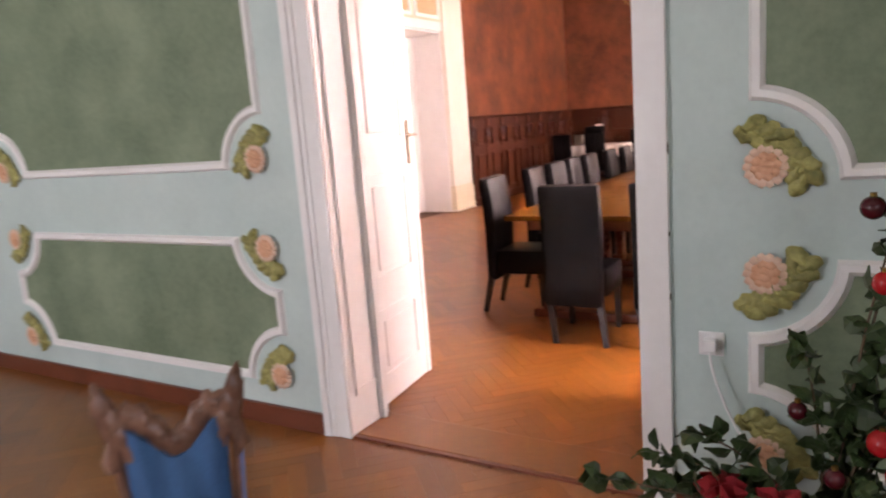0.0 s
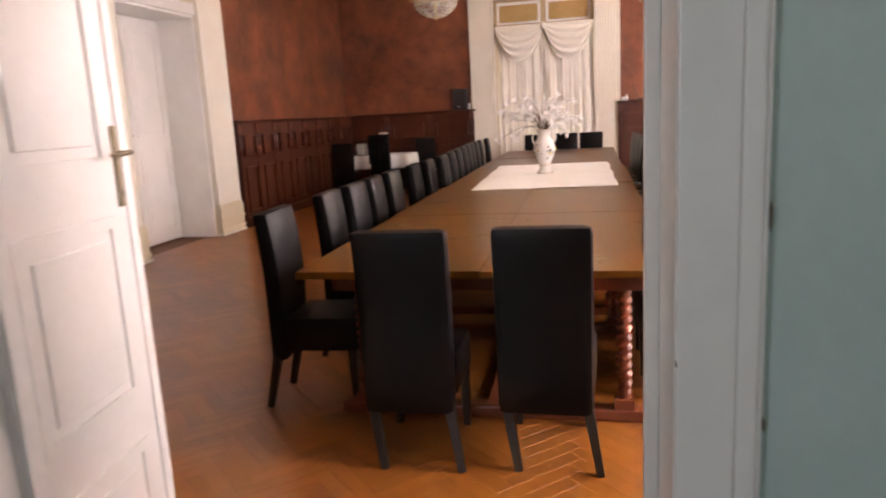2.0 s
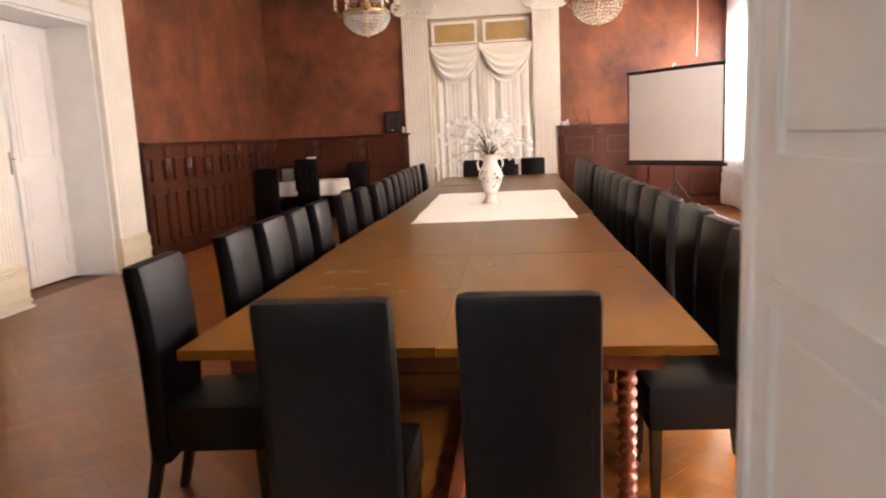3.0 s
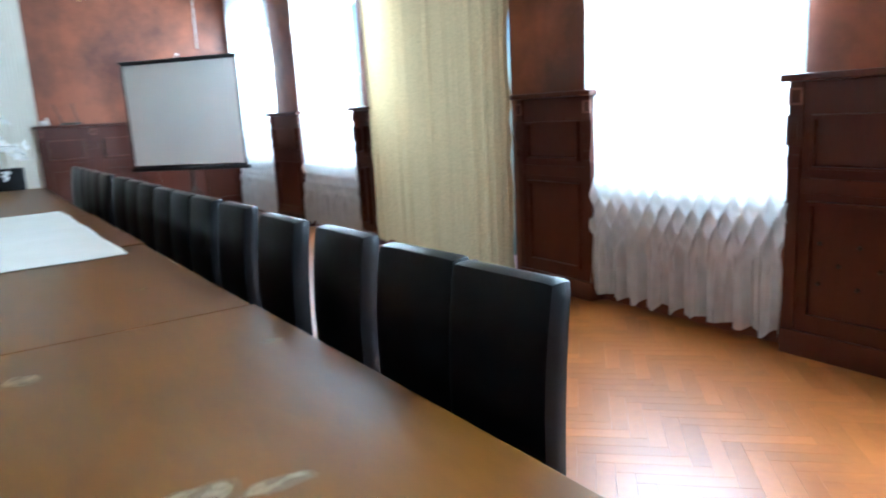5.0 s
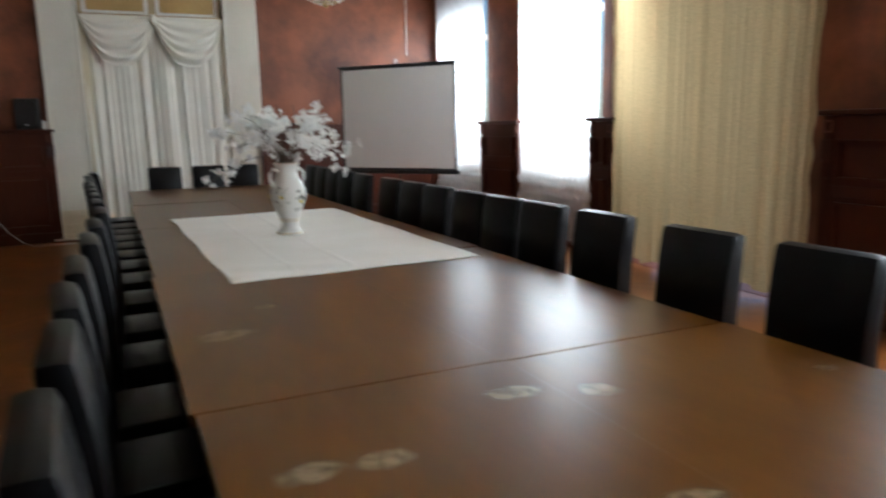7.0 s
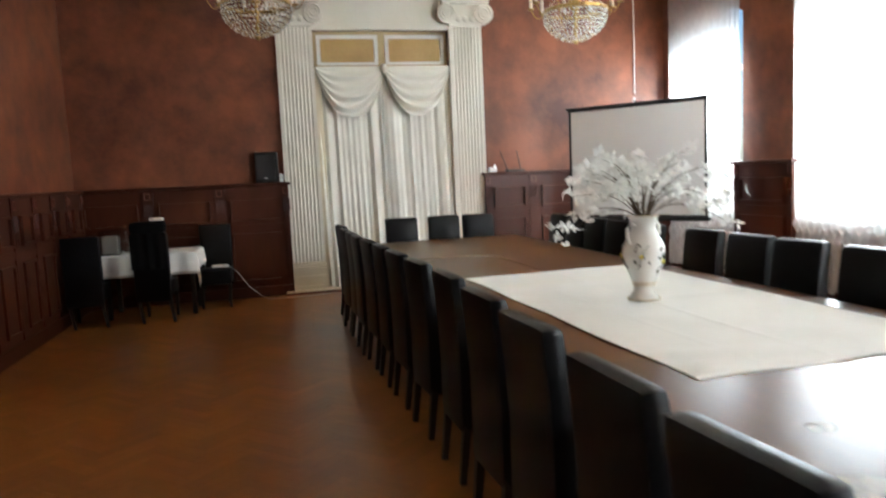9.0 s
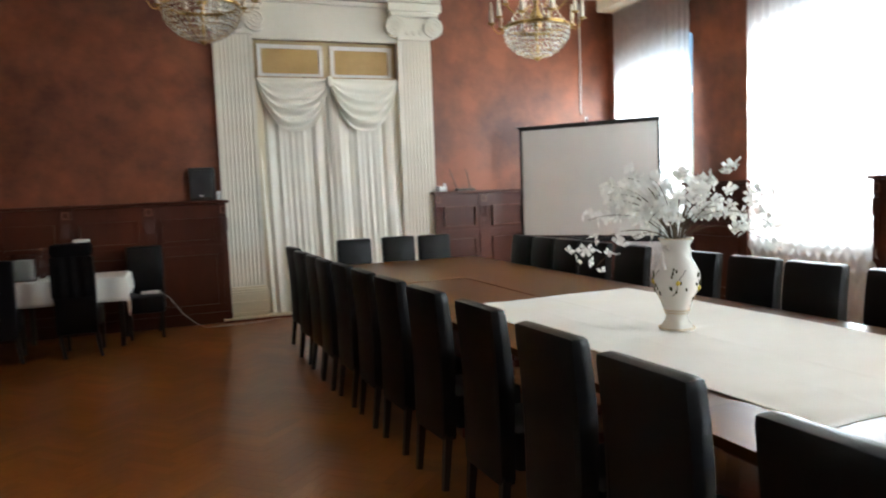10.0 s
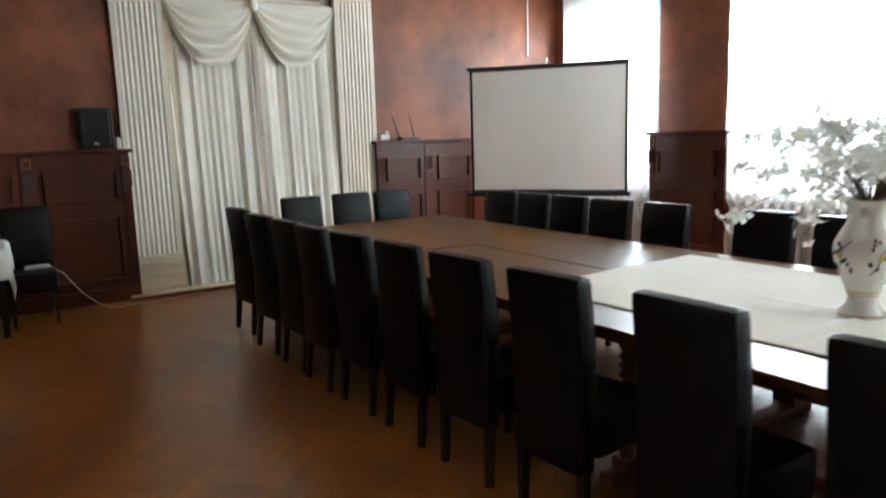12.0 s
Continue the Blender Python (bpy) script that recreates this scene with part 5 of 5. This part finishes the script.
# ---- chandeliers ----
def chandelier(m):
    ob = thing("chandelier", "brass chandelier with a crystal bead basket and ivory candle tubes", "chandelier", m, "hall chandeliers")
    rows = ((0.34, 0.33), (0.345, 0.285), (0.335, 0.24), (0.31, 0.195), (0.27, 0.15), (0.22, 0.11), (0.155, 0.075), (0.08, 0.05))
    for r, z in rows:
        bm = bmesh.new()
        n = max(8, int(2 * math.pi * r / 0.048))
        for k in range(n):
            a = 2 * math.pi * k / n + z * 9
            blob(bm, (r * math.cos(a), r * math.sin(a), z), (0.019, 0.019, 0.022), 1)
        tagged(part("bead_band", bm, CRYSTAL, ob, "cut crystal beads"), kind="stuff")
    part("basket_ring", lathe(bmesh.new(), [(0.335, 0.345), (0.355, 0.35), (0.36, 0.375), (0.345, 0.385), (0.33, 0.375)], 40, cap=False), BRASS, ob, smooth=True)
    ribs = bmesh.new()
    for k in range(10):
        a = 2 * math.pi * k / 10
        tube(ribs, [(r * 0.97 * math.cos(a), r * 0.97 * math.sin(a), z) for r, z in rows] + [(0.02 * math.cos(a), 0.02 * math.sin(a), 0.035)], 0.0025, 5)
    part("basket_ribs", ribs, BRASS, ob)
    part("finial", lathe(bmesh.new(), [(0.004, 0.0), (0.022, 0.014), (0.03, 0.03), (0.012, 0.05), (0.03, 0.06)], 14), BRASS, ob, smooth=True)
    part("stem", lathe(bmesh.new(), [(0.015, 0.06), (0.02, 0.35), (0.06, 0.40), (0.075, 0.47), (0.035, 0.54), (0.02, 0.60), (0.05, 0.70), (0.06, 0.76), (0.02, 0.83), (0.015, 1.0)], 18), BRASS, ob, smooth=True)
    strands = bmesh.new()
    for k in range(18):
        a = 2 * math.pi * k / 18
        for t in np.linspace(0, 1, 13):
            r = 0.34 + (0.06 - 0.34) * t ** 0.7
            blob(strands, (r * math.cos(a), r * math.sin(a), 0.385 + 0.52 * t), (0.010, 0.010, 0.014), 1)
    tagged(part("crystal_strands", strands, CRYSTAL, ob, "strands of crystal beads"), kind="stuff")
    part("crown", lathe(bmesh.new(), [(0.06, 0.90), (0.085, 0.915), (0.085, 0.93), (0.05, 0.945)], 24), BRASS, ob, smooth=True)
    for tier, (n, r0, r1, z) in enumerate(((10, 0.35, 0.49, 0.42), (6, 0.10, 0.33, 0.63))):
        for k in range(n):
            a = 2 * math.pi * k / n + 0.3 * tier + 0.15
            c, s = math.cos(a), math.sin(a)
            pts = []
            for i in range(9):
                t = i / 8
                rr = r0 + (r1 - r0) * t
                pts.append((rr * c, rr * s, z - 0.05 - 0.075 * math.sin(math.pi * t) + 0.05 * t))
            arm = part("arm", tube(bmesh.new(), pts, 0.0052, 6), BRASS, ob, smooth=True)
            part("drip_pan", lathe(bmesh.new(), [(0.008, -0.004), (0.04, 0.008), (0.044, 0.014), (0.02, 0.012)], 14, (r1 * c, r1 * s, z)), BRASS, arm, smooth=True)
            part("candle", lathe(bmesh.new(), [(0.019, 0.012), (0.019, 0.150), (0.015, 0.155), (0.012, 0.165), (0.016, 0.183), (0.011, 0.215), (0.003, 0.24)], 12, (r1 * c, r1 * s, z)), CANDLE, arm, "ivory candle tube with a flame-shaped bulb", True)
    return ob


c1 = chandelier(pose(1.39, 11.66, 2.90))
part("chain", tube(bmesh.new(), [(0, 0, 0.99), (0, 0, TOP - 2.90)], 0.008), BRASS, c1)
part("ceiling_rose", lathe(bmesh.new(), [(0.02, TOP - 2.90 - 0.08), (0.06, TOP - 2.90 - 0.04), (0.09, TOP - 2.90)], 20), BRASS, c1, smooth=True)
copy_thing(c1, pose(-2.06, 11.82, 2.98, 0, 0, 25))


# ---- small covered table in the corner ----
ob = thing("side_table", "small dark table in the panelled corner", "table", pose(-3.50, 13.17, 0))
part("tabletop", box(-0.53, 0.53, -0.30, 0.34, 0.71, 0.745, 0.006), CHAIRLEG, ob)
for x in (-0.47, 0.47):
    for y in (-0.25, 0.29):
        part("leg", box(x - 0.025, x + 0.025, y - 0.025, y + 0.025, 0, 0.71, 0.004), CHAIRLEG, ob)


def side_cloth():
    bm, nu, nv, g = bmesh.new(), 40, 30, []
    for i in range(nu + 1):
        x = -0.70 + 1.40 * i / nu
        col = []
        for j in range(nv + 1):
            y = -0.52 + 1.0 * j / nv
            ex, ey = max(0, abs(x) - 0.545), max(0, -0.315 - y, y - 0.355)
            px = math.copysign(min(abs(x), 0.545 + 0.12 * ex), x)
            py = min(max(y, -0.315 - 0.12 * ey), 0.352)
            drop = max(ex, ey) * 1.25 + 1.15 * min(ex, ey)
            col.append(bm.verts.new((px + 0.012 * math.sin(26 * y) * (ex > 0), py + 0.012 * math.sin(24 * x) * (ey > 0 and y < 0), 0.752 - drop)))
        g.append(col)
    for i in range(nu):
        for j in range(nv):
            bm.faces.new((g[i][j], g[i + 1][j], g[i + 1][j + 1], g[i][j + 1]))
    ob = thing("small_tablecloth", "white tablecloth hanging over the small table's edges", "tablecloth", pose(-3.50, 13.17, 0))
    c = part("cloth", bm, LINEN, ob, smooth=True)
    sol = c.modifiers.new("thickness", "SOLIDIFY")
    sol.thickness, sol.offset = 0.003, 1.0


side_cloth()
ob = thing("glass_box", "clear glass container with white napkins on the small table", "container", pose(-3.92, 13.02, 0.757))
shell = box(-0.10, 0.10, -0.08, 0.08, 0.0, 0.012, 0.002)
for a, b, c, d in ((-0.10, -0.094, -0.08, 0.08), (0.094, 0.10, -0.08, 0.08), (-0.094, 0.094, -0.08, -0.074), (-0.094, 0.094, 0.074, 0.08)):
    bx(shell, a, b, c, d, 0.012, 0.285)
part("glass_wall", shell, CLEAR, ob)
part("napkin_stack", box(-0.085, 0.085, -0.065, 0.065, 0.013, 0.22, 0.01), LINEN, ob, "folded white napkins")
ob = thing("bottle", "slim clear glass bottle on the small table", "bottle", pose(-3.80, 13.25, 0.757))
part("glass_body", lathe(bmesh.new(), [(0.032, 0), (0.035, 0.01), (0.035, 0.17), (0.015, 0.23), (0.013, 0.30)], 18), CLEAR, ob, smooth=True)
part("cork", lathe(bmesh.new(), [(0.012, 0.30), (0.013, 0.325)], 12), POT, ob)
ob = thing("draped_coat", "dark coat folded over the chair's back with a white scarf", "coat", pose(-3.40, 12.74, 0, 0, 0, -3))
bm = bmesh.new()
gathered(bm, -0.19, 0.19, 0.62, 1.02, 1.5, 0.008, 44, 10)
for v in bm.verts:
    v.co.x, v.co.y = v.co.y, -0.315 + v.co.x
part("back_fall", bm, COATWOOL, ob, smooth=True)
part("shoulder_fold", box(-0.19, 0.19, -0.33, -0.14, 1.012, 1.15, 0.05), COATWOOL, ob, smooth=True)
part("scarf", box(0.03, 0.17, -0.29, -0.17, 1.152, 1.185, 0.014), LINEN, ob, "white folded scarf", True)

# loudspeaker, router, adapter and power strip
ob = thing("loudspeaker", "black loudspeaker standing on the wainscot cap", "loudspeaker", pose(-2.11, FY - 0.12, 1.522, 0, 0, -12))
part("cabinet", box(-0.15, 0.15, -0.02, 0.09, 0.0, 0.40, 0.02), BLACK, ob, smooth=True)
part("grille", box(-0.13, 0.13, -0.045, -0.02, 0.03, 0.37, 0.015), BLACK, ob)
part("badge", box(-0.02, 0.02, -0.048, -0.045, 0.05, 0.065), PLASTIC, ob)
ob = thing("adapter", "small white box beside the loudspeaker", "adapter", pose(-1.92, FY - 0.13, 1.522))
part("case", box(-0.022, 0.022, -0.03, 0.03, 0, 0.11, 0.008), PLASTIC, ob)
ob = thing("router", "dark wireless router with two raised aerials on the wainscot cap", "router", pose(1.36, FY - 0.09, 1.522))
part("case", box(-0.13, 0.13, -0.08, 0.05, 0, 0.03, 0.008), IRON, ob)
for x, dx in ((-0.10, -0.10), (0.10, -0.05)):
    part("aerial", tube(bmesh.new(), [(x, 0.03, 0.03), (x + dx, 0.04, 0.30)], 0.008, 8, 0.7), IRON, ob)
ob = thing("charger", "white charger lying on the wainscot cap", "charger", pose(1.02, FY - 0.10, 1.522))
part("case", box(-0.06, 0.06, -0.04, 0.04, 0, 0.07, 0.015), PLASTIC, ob)
part("plug", box(0.02, 0.05, -0.03, 0.0, 0.072, 0.11, 0.006), PLASTIC, ob)
ob = thing("power_strip", "white power strip lying on a chair seat", "power strip", pose(-2.75, 13.40, 0.478))
part("case", box(-0.10, 0.10, -0.03, 0.03, 0, 0.035, 0.008), PLASTIC, ob)
for k in range(3):
    part("outlet", lathe(bmesh.new(), [(0.02, 0.035), (0.02, 0.038), (0.016, 0.038)], 14, (-0.06 + 0.06 * k, 0, 0)), FRAMEPAINT, ob)
pts = [(-2.65, 13.38, 0.49), (-2.55, 13.36, 0.42), (-2.42, 13.38, 0.22), (-2.28, 13.42, 0.08), (-2.16, 13.46, 0.012), (-1.98, 13.52, 0.008), (-1.75, 13.50, 0.008), (-1.5, 13.56, 0.008), (-1.28, 13.68, 0.008)]
ob = thing("extension_cord", "white extension cord trailing from the chair across the floor", "cable")
part("lead", tube(bmesh.new(), pts, 0.004), PLASTIC, ob, smooth=True)
ob = thing("curtain_cord", "thin white cord hanging down the wall in the corner", "cord", pose(3.30, FY - 0.02, 0))
part("line", tube(bmesh.new(), [(0, 0, 2.6), (0.01, 0, 3.3), (0, 0, 4.2)], 0.008), PLASTIC, ob)


# ---- parquet in herringbone ----
PW, PN = 0.075, 5
PL = PW * PN


def herringbone(x0, x1, y0, y1):
    """Centres and turns of the blocks whose centres lie in the rectangle."""
    c = math.sqrt(0.5)
    span = int((abs(x1 - x0) + abs(y1 - y0)) / PW) + 4
    cx, cy = (x0 + x1) / 2, (y0 + y1) / 2
    for k in range(-span, span):
        for j in range(-span // PN - 2, span // PN + 2):
            for u, v, turn in ((k + PN * j + PN / 2, k - PN * j + 0.5, 0), (k + PN * j + 0.5, k - PN * j + 1 + PN / 2, 90)):
                x, y = cx + PW * c * (u - v), cy + PW * c * (u + v)
                if x0 < x < x1 and y0 < y < y1:
                    yield x, y, turn + 45


def plank_points():
    a, b, t = PL / 2 - 0.0003, PW / 2 - 0.0003, 0.0005
    return [(-a, -b, -0.012), (a, -b, -0.012), (a, b, -0.012), (-a, b, -0.012), (-a, -b, -t), (a, -b, -t), (a, b, -t), (-a, b, -t),
            (-a + t, -b + t, 0), (a - t, -b + t, 0), (a - t, b - t, 0), (-a + t, b - t, 0)]


PLANK_FACES = [(0, 1, 5, 4), (1, 2, 6, 5), (2, 3, 7, 6), (3, 0, 4, 7), (4, 5, 9, 8), (5, 6, 10, 9), (6, 7, 11, 10), (7, 4, 8, 11), (8, 9, 10, 11)]
floor = thing("floor", "orange-brown oak herringbone parquet with a worn varnish", "floor", Matrix(), "", "structure")
plank_mesh = bpy.data.meshes.new("plank")
plank_mesh.from_pydata(plank_points(), [], PLANK_FACES)
plank_mesh.materials.append(PARQUET)
near_verts, near_faces, singles = [], [], 0
for rect in ((HX0 - 0.2, HX1 + 0.2, NY1 - 0.14, FY + 0.4), (-5.1, FX + 0.2, -5.1, NY0 + 0.14)):
    for x, y, turn in herringbone(*rect):
        close = (1.35 < y < 2.75 and -1.0 < x < 0.75) or (3.2 < y < 5.4 and 1.5 < x < 3.5)
        if close and singles < 300:
            p = new("plank", plank_mesh)
            p.parent, p.location, p.rotation_euler = floor, (x, y, 0), (0, 0, radians(turn))
            singles += 1
            continue
        c, s, n = math.cos(radians(turn)), math.sin(radians(turn)), len(near_verts)
        near_verts += [(x + c * a - s * b, y + s * a + c * b, z) for a, b, z in plank_points()]
        near_faces += [tuple(n + i for i in f) for f in PLANK_FACES]
rest = bpy.data.meshes.new("planks")
rest.from_pydata(near_verts, [], near_faces)
rest.materials.append(PARQUET)
planks = new("planks", rest)
planks.parent = floor
tagged(planks, "", "", "", "stuff")
